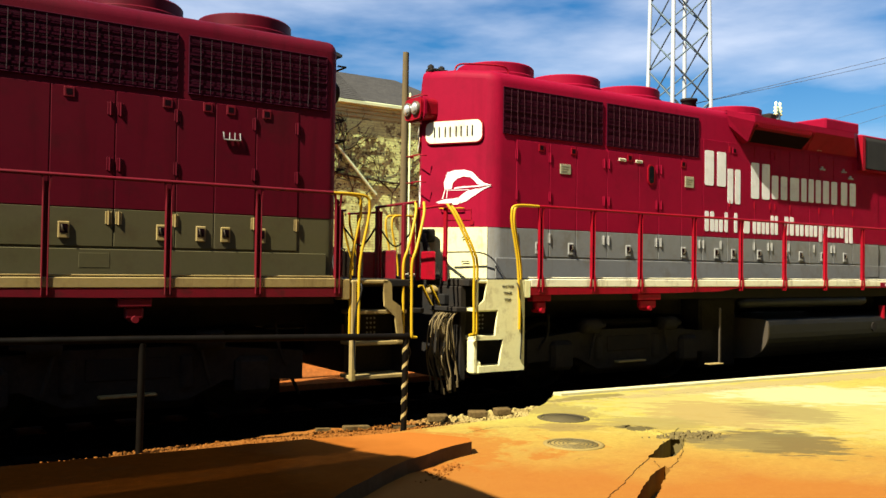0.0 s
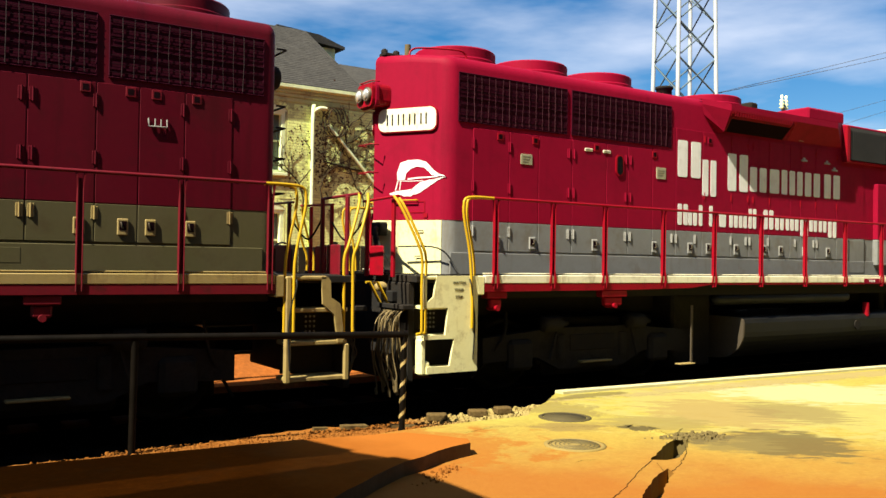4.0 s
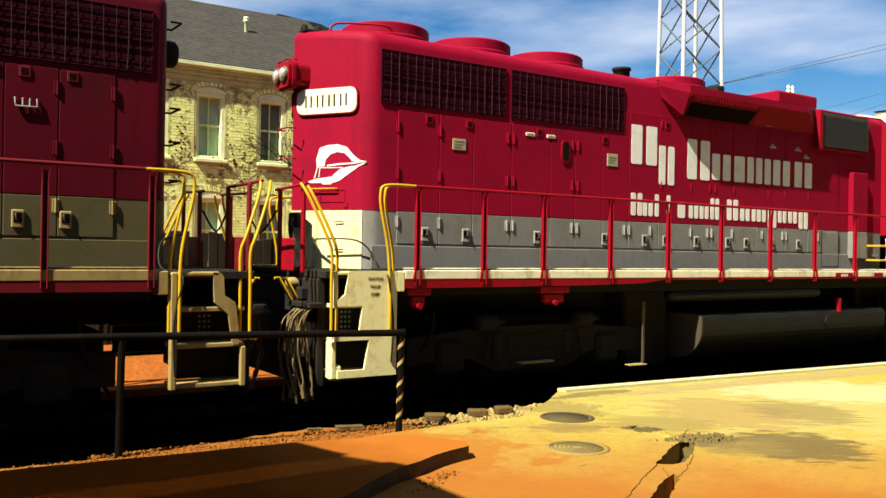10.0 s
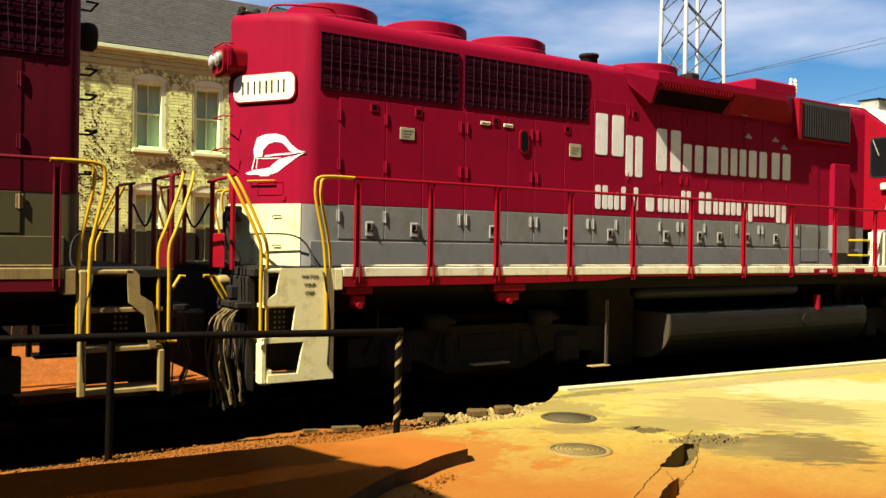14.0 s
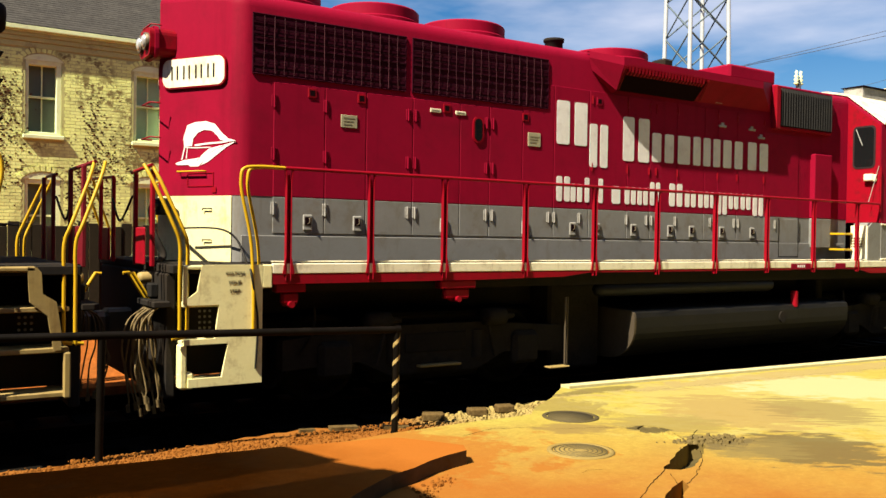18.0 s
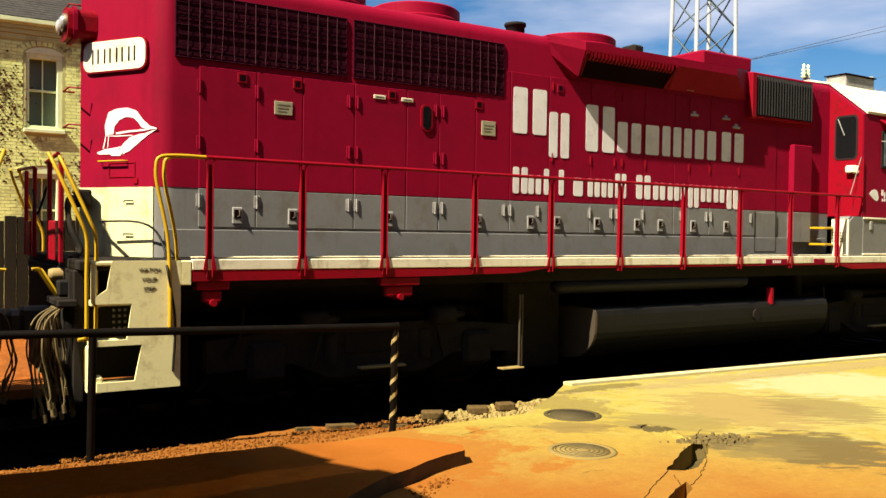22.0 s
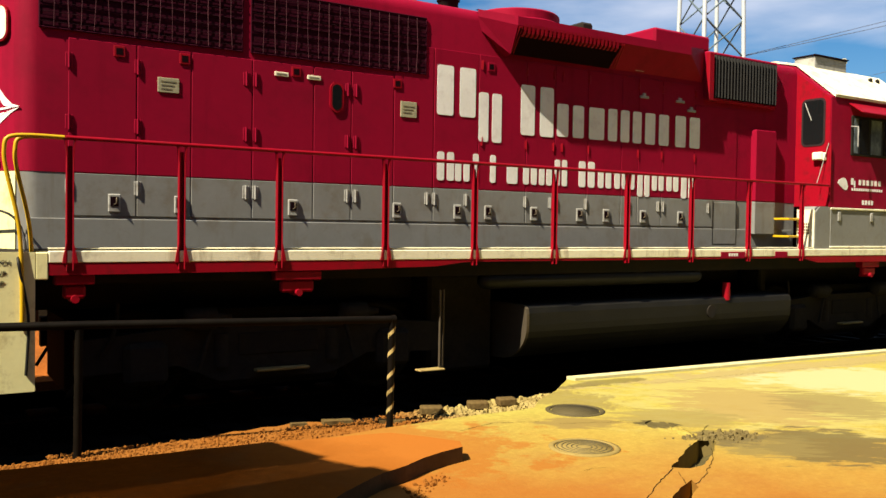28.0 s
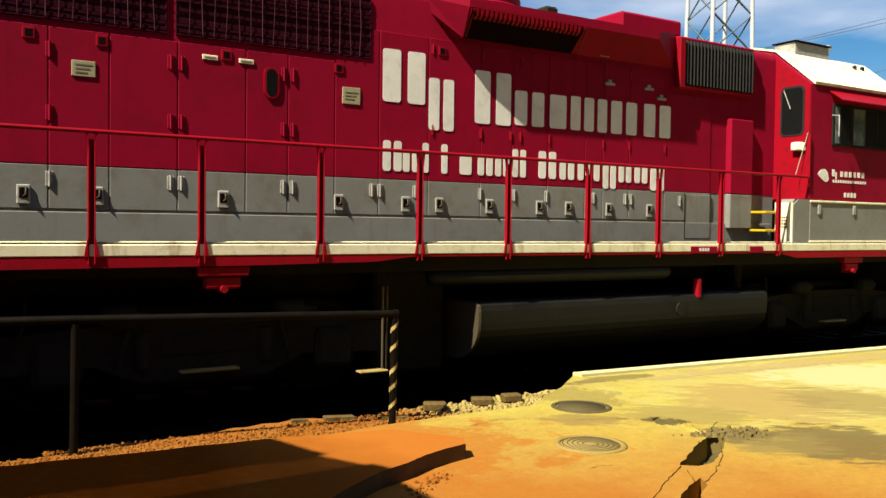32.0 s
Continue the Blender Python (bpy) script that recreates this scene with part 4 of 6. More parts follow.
        for x0, x1, mt in ((11.52, 11.62, REFLECTED), (11.66, 11.90, GLASSY), (11.96, 12.24, REFLECTED), (12.30, 12.55, GLASSY), (12.59, 12.81, GLASSY)):
            part("side_pane", Build().box((x0, e * (CW + 0.018), 2.90), (x1, e * (CW + 0.024), 3.43)), mt, cabin, "sliding pane with a painted pale blue reflection" if mt is REFLECTED else "dark sliding pane")
        part("sun_awning", Build().prism([(e * CW, 3.66), (e * (CW + 0.22), 3.50), (e * (CW + 0.22), 3.485), (e * CW, 3.64)], 0, 11.40, 13.0), trim, cabin, "red awning over the cab window")
        part("cab_base", Build().box((xr + 0.03, e * (HW + 0.1), BASE), (xf, e * (CW + 0.004), 2.045), 0.01), grey, cabin, "grey lower cab side")
        part("cab_line", Build().box((xr + 0.03, e * (CW - 0.02), 2.030), (xf, e * (CW + 0.02), 2.06), 0.006), white, cabin)
        part("corner_box", Build().prism([(xr + 0.03, BASE), (xr - 0.33, BASE), (xr - 0.33, 1.98), (xr - 0.22, 2.07), (xr + 0.03, 2.07)], 1, e * (CW - 0.30), e * (CW - 0.002)), grey, cabin, "grey corner step box")
        part("corner_box_front", Build().box((xr - 0.345, e * (CW - 0.30), BASE), (xr - 0.332, e * (CW - 0.01), 2.02)), white, cabin, "white riser plate")
        for z in (1.60, 1.86):
            part("cab_step", Build().box((xr - 0.60, e * (HW + 0.06), z), (xr - 0.36, e * (CW - 0.25), z + 0.035), 0.006), YELLOW, cabin, "yellow cab step")
        for k in range(24):
            part("riser_hole", Build().box((xr - 0.352, e * (CW - 0.28 + 0.034 * (k % 6)), 1.66 + 0.045 * (k // 6)), (xr - 0.344, e * (CW - 0.262 + 0.034 * (k % 6)), 1.685 + 0.045 * (k // 6))), BLACK, cabin)
        part("door_handle", Build().box((xr - 0.06, e * 1.50, 2.76), (xr - 0.012, e * 1.40, 2.88), 0.015), white, cabin, "white lamp by the cab door")
        part("cab_grab", Build().tube([(xr - 0.03, e * (CW + 0.02), 2.25), (xr - 0.03, e * (CW + 0.02), 3.0)], 0.014, 6), trim, cabin)
        em = [(x, z) for x, z in leaf_logo(11.42, 11.16, 2.34, 2.53)]
        part("cab_emblem", Build().prism(em, 1, e * (CW + 0.001), e * (CW + 0.006)), LETTER, cabin)
        for x0, x1, z0, z1 in [(11.50, 11.56, 2.42, 2.52), (11.58, 11.61, 2.38, 2.48)] + [(11.70 + k * 0.105, 11.76 + k * 0.105, 2.42, 2.50) for k in range(6)] + [(11.52 + k * 0.06, 11.555 + k * 0.06, 2.33, 2.37) for k in range(14)] + [(11.80 + k * 0.08, 11.85 + k * 0.08, 2.12, 2.19) for k in range(4)]:
            part("cab_lettering", Build().box((x0, e * (CW + 0.001), z0), (x1, e * (CW + 0.005), z1)), LETTER, cabin)
    part("short_nose", Build().box((xf, -0.9, BASE), (xf + 1.35, 0.9, 3.1), 0.12), red, loco, "short front hood")
    # small fittings near the cab
    for e in (-1, 1):
        for x0, x1 in ((8.55, 9.04), (9.69, 9.96)):
            part("sill_plate", Build().box((x0, e * (SW - 0.005), 1.318), (x1, e * (SW + 0.008), 1.405), 0.004), red, loco, "dark red plate on the sill")
        for k in range(4):
            part("plate_mark", Build().box((8.70 + k * 0.05, e * (SW + 0.007), 1.345), (8.735 + k * 0.05, e * (SW + 0.0095), 1.385)), LETTER, loco)
        for x in (11.21, 12.05):
            part("battery_latch", Build().box((x - 0.035, e * CW, 1.86), (x + 0.035, e * (CW + 0.02), 2.0), 0.008), LATCH, cabin, "pale battery box latch")
        part("cab_line", Build().box((xr + 0.03, e * (CW - 0.02), 1.455), (xf, e * (CW + 0.02), 1.482), 0.006), white, cabin)
        part("wiper", Build().tube([(xr - 0.03, e * 1.12, 3.66), (xr - 0.035, e * 1.24, 3.38)], 0.008, 5), LATCH, cabin, "window wiper")
        part("cab_stay", Build().tube([(xr - 0.02, e * (CW - 0.02), 3.02), (xr - 0.14, e * (CW - 0.12), 2.42)], 0.006, 5), LATCH, cabin)
        part("mirror_arm", Build().tube([(11.44, e * (CW + 0.02), 3.30), (11.40, e * (CW + 0.16), 3.28), (11.40, e * (CW + 0.16), 2.98)], 0.009, 5), LATCH, cabin)
        part("wall_lamp", Build().box((xr - 0.10, e * 1.46, 2.77), (xr - 0.012, e * 1.30, 2.89), 0.015), white, cabin, "white lamp box on the cab wall")
    if lettered:
        for x, z in ((7.58, 3.82), (7.69, 3.47), (8.38, 3.47), (8.61, 3.36)):
            part("lifting_clamp", Build().box((x - 0.08, Y(HW + 0.004), z - 0.02), (x + 0.08, Y(HW + 0.03), z + 0.012), 0.006).box((x - 0.03, Y(HW + 0.004), z), (x + 0.03, Y(HW + 0.022), z + 0.05), 0.006), LATCH, loco, "pale clamp on the hood side")
        for x in (5.05, 5.71, 6.14, 6.28, 6.72, 7.60, 8.05, 8.70):
            for z in (2.70, 3.60):
                hb = Build().box((x - 0.022, Y(HW + 0.005), z - 0.05), (x + 0.022, Y(HW + 0.012), z + 0.05), 0.003).tube([(x, Y(HW + 0.013), z - 0.055), (x, Y(HW + 0.013), z + 0.055)], 0.008, 6)
                part("hinge", hb, trim, loco)
    # lettering on the hood, as plain bars
    if lettered:
        rows = stems([(4.42, 4.95, 2.97, 3.54, 2), (5.00, 5.33, 2.70, 3.28, 2), (5.62, 6.13, 2.82, 3.43, 2), (6.19, 6.63, 2.84, 3.25, 2), (6.72, 6.98, 2.84, 3.25, 1), (7.05, 7.65, 2.84, 3.26, 3), (7.72, 8.17, 2.84, 3.26, 2), (8.30, 8.79, 2.84, 3.27, 2)])
        rows += stems([(4.43 + k * 0.248, 4.43 + k * 0.248 + w, 2.22, h, n) for k, (w, h, n) in enumerate([(0.23, 2.55, 2), (0.2, 2.46, 2), (0.08, 2.55, 1), (0.08, 2.55, 1), (0.16, 2.46, 1), (0.21, 2.46, 2), (0.2, 2.46, 2), (0.2, 2.55, 2)])])
        rows += stems([(6.56 + dx, 6.56 + dx + w, z0, h, n) for dx, w, z0, h, n in [(0, 0.27, 2.22, 2.55, 2), (0.33, 0.23, 2.22, 2.46, 2), (0.62, 0.36, 2.22, 2.46, 3), (1.04, 0.22, 2.13, 2.46, 2), (1.31, 0.22, 2.22, 2.46, 2), (1.59, 0.23, 2.22, 2.46, 2), (1.88, 0.25, 2.13, 2.46, 2)]])
        for x0, x1, z0, z1 in rows:
            r = min(0.03, (x1 - x0) * 0.3)
            part("lettering_bar", Build().prism(rounded(x0, x1, z0, z1, r), 1, Y(HW + 0.0095), Y(HW + 0.0135)), LETTER, loco)
        for k, word in enumerate(("WATCH", "YOUR", "STEP")):
            w = letters(word, 0.05, 0.001)
            w.materials.append(BLACK)
            wo = new("step_warning", w)
            wo.parent = loco
            wo.rotation_euler, wo.location = (radians(90), 0, 0), (-0.11, -SW - 0.003, 1.33 - 0.085 * k)
    return loco, wheels


seams_a = [0.51, 1.11, 1.62, 2.235, 2.90, 3.34, 3.86, 4.38, 5.0, 5.71, 6.16, 6.70, 7.3, 7.6, 8.05, 8.7, 9.6]
plates_a = [(1.40, 2.997, PLATE, 0.20, 0.14), (4.045, 2.99, PLATE, 0.205, 0.175), (2.54, 3.225, WHITE, 0.15, 0.045), (2.90, 3.225, WHITE, 0.15, 0.045)]
plates_a += [(x, 3.265, RED_BRIGHT, 0.10, 0.10) for x in (0.952, 1.554, 2.70, 3.90)] + [(5.17, 3.59, RED, 0.10, 0.10), (6.3, 3.56, RED, 0.08, 0.08)]
hinges_a = [(0.52, 0), (1.12, 0), (2.22, 1), (3.345, 1), (4.35, 1), (4.835, 0), (5.71, 0), (6.15, 1), (6.69, 0), (7.45, 0), (8.045, 1), (9.0, 0)]
latches_a = [(x, 1.862) for x in (0.912, 1.515, 2.675, 3.908, 4.715, 5.15, 5.84, 6.58, 7.035, 7.705, 8.425)]
loco_a, wheels_a = locomotive("dark red and grey hood locomotive with white lettering bars on rails", -1, [(0.28, 2.12), (2.22, 4.26)], hinges_a, latches_a, plates_a, seams_a, True, RED, GREY, WHITE, RED_BRIGHT)
for x, z, w in ((1.40, 2.997, 0.14), (4.045, 2.99, 0.15), (2.54, 3.225, 0.11), (2.90, 3.225, 0.11)):
    for k in range(3 if z < 3.1 else 1):
        zz = z + (0.035 - 0.035 * k if z < 3.1 else 0)
        part("small_print", Build().box((x - w / 2, -HW - 0.017, zz - 0.006), (x + w / 2 - 0.02 * k, -HW - 0.0205, zz + 0.006)), PRINT, loco_a)
ov = part("oval_window", Build().prism(rounded(3.08, 3.24, 2.885, 3.205, 0.078), 1, -HW - 0.008, -HW - 0.024), RED_BRIGHT, loco_a, "small oval window")
part("oval_glass", Build().prism(rounded(3.105, 3.215, 2.91, 3.18, 0.054), 1, -HW - 0.022, -HW - 0.027), GLASSY, ov)
seams_b = [0.54, 1.06, 1.53, 1.95, 2.58, 3.2, 3.9, 4.5, 5.2, 6.0]
plates_b = [(x, 3.28, TRIM_DIM, 0.10, 0.10) for x in (0.94, 1.36, 1.62, 2.055, 3.03)] + [(2.76, 1.60, GREY_OLIVE, 0.30, 0.15)]
loco_b, wheels_b = locomotive("dark red hood locomotive with olive-grey lower band on rails", 1, [(0.20, 1.83), (1.96, 4.3)], [(0.555, 0), (1.075, 0), (1.95, 0), (2.58, 1)], [(x, 1.90) for x in (0.985, 1.40, 1.675, 2.095, 3.055)], plates_b, seams_b, False, RED_DIM, GREY_OLIVE, CREAM_DIM, TRIM_DIM)
part("door_bracket", Build().tube([(1.25, HW + 0.02, 3.03), (1.25, HW + 0.03, 2.95), (1.44, HW + 0.03, 2.95), (1.44, HW + 0.02, 3.03)], 0.010, 5).tube([(1.315, HW + 0.03, 2.95), (1.315, HW + 0.03, 3.03)], 0.008, 5).tube([(1.375, HW + 0.03, 2.95), (1.375, HW + 0.03, 3.03)], 0.008, 5), LATCH, loco_b, "pale comb-shaped bracket")
TRACK_Y = 9.70


# ---- ground, track, pavement ----
STAINS = (
    (3.1, 6.1, 1.75, 1.05, -20, (0.25, 0.080, 0.011), 0.65, 1.0),      # orange cast of the left side, put into the colour
    (8.5, 5.6, 2.6, 1.9, -34, (0.30, 0.27, 0.095), 0.6, 2.0),      # pale side, part of its glare put into the colour
    (9.8, 6.05, 1.7, 0.95, -34, (0.335, 0.32, 0.165), 0.9, 2.0),
    (11.2, 6.95, 5.2, 0.26, -4, (0.26, 0.205, 0.085), 0.8, 1.5),    # gutter inside the kerb
    # shade along the kerb's inner face, painted as a dark band
    (6.95, 7.36, 0.75, 0.16, -4, (0.10, 0.080, 0.030), 0.7, 2.0),
    (7.36, 5.78, 0.85, 1.05, -34, (0.235, 0.165, 0.058), 0.75, 3.0),   # wet brown patch and its streaks
    (8.15, 5.40, 0.62, 0.75, -34, (0.160, 0.122, 0.048), 0.7, 6.0),
    (6.60, 4.42, 0.64, 0.66, -34, (0.090, 0.070, 0.029), 0.85, 3.0),
    (6.16, 4.66, 0.42, 0.42, -34, (0.150, 0.115, 0.040), 0.8, 5.0),
    (6.10, 5.00, 0.34, 0.26, -34, (0.100, 0.078, 0.034), 0.85, 2.0),   # crumbled dirt by the hole
    (6.28, 5.72, 0.62, 0.42, -34, (0.190, 0.150, 0.048), 0.75, 4.0),
    (5.93, 5.64, 0.20, 0.13, -50, (0.060, 0.048, 0.020), 0.9, 1.5),     # soil in the worn dip
    (5.38, 6.00, 0.42, 0.22, -34, (0.175, 0.125, 0.042), 0.8, 3.0),
    (5.95, 6.85, 0.5, 0.5, 40, (0.150, 0.115, 0.042), 0.6, 2.0),
)
# The wash puts the orange cast of the near left into the concrete colour.
CONCRETE = material("dusty_concrete", (0.330, 0.285, 0.058), 0.85, second=(0.275, 0.215, 0.052), scale=0.9, amount=0.6, fine=34, fine_amount=0.22, bump=0.35, dirt=(0.19, 0.14, 0.045), dirt_amount=0.3, dirt_scale=1.3, wash=((0.240, 0.072, 0.011), (0.62, 0.78), 8.4, 5.9), spec=0.1, grit=0.4, grit_scale=7.0, spots=STAINS, streak=((0.20, 0.15, 0.05), (0.9, 5.0, 1.0), -34, 0.56, 0.35))
KERB = material("pale_concrete_kerb", (0.50, 0.47, 0.27), 0.85, second=(0.36, 0.32, 0.16), scale=3.0, amount=0.6, fine=30, fine_amount=0.25, bump=0.35)
# Orange cast in the colour; darker base where shaded, paler wash where sunlit.
CLAY = material("orange_cast_concrete", (0.150, 0.038, 0.0030), 0.85, second=(0.105, 0.026, 0.0030), scale=0.9, spec=0.0, grit=0.35, grit_scale=4.0, amount=0.6, fine=30, fine_amount=0.25, bump=0.35, dirt=(0.10, 0.042, 0.012), dirt_amount=0.5, dirt_scale=1.2, wash=((0.30, 0.105, 0.018), (1, 0), 2.0, 3.4))
# Darkness beside and under the train is put into this near-black colour.
BALLAST = material("near_black_ballast", (0.0060, 0.0052, 0.0042), 0.95, second=(0.012, 0.010, 0.007), scale=1.0, amount=0.6, fine=12, bump=0.9)
# Stones on the left take the same orange cast as base colour.
STONE = material("pale_rubble", (0.36, 0.285, 0.105), 0.9, second=(0.21, 0.15, 0.05), scale=3, amount=0.7, fine=25, bump=0.5, spec=0.0, wash=((0.19, 0.053, 0.0045), (1, 0), 5.0, 4.0))
# Ties and rails share a near-black that carries the darkness below the train.
TIE = material("near_black_track", (0.003, 0.0025, 0.002), 0.9, scale=5, fine=40, bump=0.5)
IRON = material("cast_iron_cover", (0.225, 0.168, 0.054), 0.8, metal=0.0, second=(0.22, 0.15, 0.05), scale=5, fine=40, bump=0.3)
RIB = material("cast_iron_rib", (0.075, 0.060, 0.024), 0.75, metal=0.1, scale=5, fine=40, bump=0.3)
HOLE = material("dark_soil", (0.008, 0.006, 0.004), 0.95, fine=20, bump=0.6)

HOLE_FLOOR = material("broken_concrete", (0.105, 0.0875, 0.035), 0.9, second=(0.042, 0.0315, 0.014), scale=7, amount=0.7, fine=25, bump=0.6)
OLD_BRICK = material("worn_dull_brick", (0.12, 0.080, 0.030), 0.9, second=(0.06, 0.038, 0.015), scale=9, amount=0.7, fine=40, fine_amount=0.5, bump=0.5, dirt=(0.19, 0.14, 0.055), dirt_amount=0.5, dirt_scale=14)
BITS = material("concrete_bits", (0.15, 0.115, 0.045), 0.9, fine=30, bump=0.4)

# ground sheet to the horizon, hollow along the track
b = Build()
ys = [-400, -60, -8, 5.5, 6.7, 7.3, 7.9, 8.4, 11.1, 12.0, 14.0, 20, 60, 400, 2500]
zs = [-0.35, -0.35, -0.33, -0.33, -0.33, -0.36, -0.38, -0.36, -0.36, -0.36, -0.25, -0.2, -0.2, -0.2, -0.2]
xs = [-2500, -300, -60, -20, 0, 10, 20, 40, 90, 300, 2500]
vs = [(x, y, z) for y, z in zip(ys, zs) for x in xs]
n = len(xs)
b.add(vs, [(j * n + i, j * n + i + 1, (j + 1) * n + i + 1, (j + 1) * n + i) for j in range(len(ys) - 1) for i in range(n - 1)])
tagged(new("ground", b.mesh("ground", BALLAST)), "near-black ballast ground along the track", "ground", kind="structure")
FAR_DIRT = material("lit_dirt", (0.30, 0.092, 0.018), 0.95, second=(0.15, 0.062, 0.02), scale=1.6, amount=0.7, fine=15, fine_amount=0.45, bump=0.8, grit=0.5, grit_scale=6.0)
tagged(new("far_verge", Build().prism([(11.3, -0.36), (11.36, -0.20), (11.8, -0.17), (12.2, 0.05), (12.55, 0.26), (12.76, 0.24), (13.0, -0.10), (14.0, -0.17), (40, -0.17), (40, -0.36)], 0, -60, 90).mesh("far_verge", FAR_DIRT)), "pale sandy verge behind the track", "verge", kind="structure")


def ragged(poly, step, amp, seed, keep=()):
    """Break a polygon's edges into short uneven pieces."""
    rng, out = random.Random(seed), []
    for i, (p, q) in enumerate(zip(poly, poly[1:] + poly[:1])):
        L = math.dist(p, q)
        k = 1 if i in keep else max(1, int(L / step))
        for j in range(k):
            t = j / k
            a = 0 if j == 0 else amp
            out.append((p[0] + (q[0] - p[0]) * t + rng.uniform(-a, a), p[1] + (q[1] - p[1]) * t + rng.uniform(-a, a)))
    return out


road = ragged([(60, 4.0), (6.72, 7.72), (6.40, 7.46), (5.94, 7.11), (5.43, 6.69), (4.2, 6.66), (2.0, 6.5), (1.0, 6.4), (1.0, -12), (60, -12)], 0.25, 0.03, 3, keep=(7, 8, 9))
HOLES = (([(5.02, 4.61), (5.44, 4.87), (5.87, 5.10), (5.93, 5.02), (5.86, 4.92), (5.72, 4.82), (5.55, 4.70), (5.30, 4.55), (5.12, 4.53)], -0.17, ((5.02, 4.61), (5.87, 5.10)), 0.26, "broken-out hole in the concrete with a rough floor"),
         ([(3.85, 3.66), (4.36, 4.03), (4.70, 4.24), (4.91, 4.33), (4.82, 4.19), (4.62, 4.07), (3.98, 3.60)], -0.17, ((3.85, 3.66), (4.91, 4.33)), 0.30, "open joint between broken concrete pieces"),
         ([(5.88, 5.72), (6.02, 5.77), (6.09, 5.70), (6.06, 5.50), (5.99, 5.32), (5.88, 5.10), (5.83, 5.25), (5.80, 5.45), (5.80, 5.60)], -0.025, ((5.84, 5.1), (5.84, 5.77)), 0.17, "shallow worn dip in the concrete"))
hole_loops = [ragged(pts, 0.06, 0.010, len(pts)) for pts, *_ in HOLES]


def pierced(name, outer, holes, top, low, mat):
    """A slab whose top is pierced by holes that have walls."""
    bm = bmesh.new()
    edges = []
    for loop in [outer] + holes:
        up = [bm.verts.new((x, y, top)) for x, y in loop]
        dn = [bm.verts.new((x, y, low)) for x, y in loop]
        k = len(loop)
        for i in range(k):
            bm.faces.new((up[i], up[(i + 1) % k], dn[(i + 1) % k], dn[i]))
            edges.append(bm.edges.get((up[i], up[(i + 1) % k])))
    bmesh.ops.triangle_fill(bm, use_beauty=True, use_dissolve=False, edges=edges, normal=(0, 0, 1))
    bmesh.ops.recalc_face_normals(bm, faces=bm.faces)
    me = bpy.data.meshes.new(name)
    bm.to_mesh(me)
    bm.free()
    me.materials.append(mat)
    return me


tagged(new("pavement", pierced("pavement", road, hole_loops, 0.0, -0.34, CONCRETE)), "sunlit pale concrete road apron, cracked and stained", "pavement", kind="structure")
kerb = Build()
for k in range(9):
    x0, x1 = 6.72 + k * 2.2, 6.72 + k * 2.2 + 2.185
    y0, y1 = 7.72 - (x0 - 6.72) * 0.07, 7.72 - (x1 - 6.72) * 0.07
    kerb.prism([(x0, y0 - 0.13), (x1, y1 - 0.13), (x1, y1 + 0.02), (x0, y0 + 0.02)], 2, -0.02, 0.03)
tagged(new("kerb", kerb.mesh("kerb", KERB)), "low pale concrete kerb along the apron edge", "kerb", kind="structure")
slab = ragged([(3.80, 5.46), (3.87, 5.60), (3.55, 6.08), (2.6, 6.26), (0.62, 6.42), (-14, 7.6), (-14, -12), (1.5, -12), (1.5, 4.10), (2.62, 4.93), (2.97, 5.15), (3.4, 5.34)], 0.2, 0.014, 5, keep=(4, 5, 6, 7))
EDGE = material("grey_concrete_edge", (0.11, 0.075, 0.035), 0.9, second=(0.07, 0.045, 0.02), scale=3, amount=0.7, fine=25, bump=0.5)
slab_mesh = Build().prism(slab, 2, -0.3, 0.11).mesh("pavement_slab", CLAY)
slab_mesh.materials.append(EDGE)
# upright faces take a darker brown than the orange top
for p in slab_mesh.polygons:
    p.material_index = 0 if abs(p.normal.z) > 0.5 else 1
tagged(new("pavement_slab", slab_mesh), "raised orange concrete slab with a broken edge", "pavement", kind="structure")


def flat_ring(name, x, y, r, label, ribs=3, mt=IRON):
    m = thing(name, label, "manhole cover", (x, y, 0.0), group="covers in the road")
    part("frame_ring", Build().lathe([(r, 0.0), (r, 0.006), (r - 0.03, 0.012), (r - 0.045, 0.008), (r - 0.045, 0.0)], (0, 0, 0), 2, 36, False), mt, m)
    part("lid", Build().lathe([(0.0, 0.007), (r - 0.055, 0.007), (r - 0.055, 0.0)], (0, 0, 0), 2, 36), mt, m)
    for k in range(ribs):
        rr = (r - 0.06) * (k + 1.6) / (ribs + 0.7)
        part("rib", Build().lathe([(rr - 0.0045, 0.007), (rr - 0.002, 0.011), (rr + 0.002, 0.011), (rr + 0.0045, 0.007)], (0, 0, 0), 2, 30, False), RIB, m)
    return m


flat_ring("manhole_cover", 4.845, 5.335, 0.275, "round ribbed iron manhole cover set in concrete", 5)
flat_ring("manhole_cover", 5.68, 6.40, 0.275, "dark round iron cover near the broken road edge", 0, RIB)

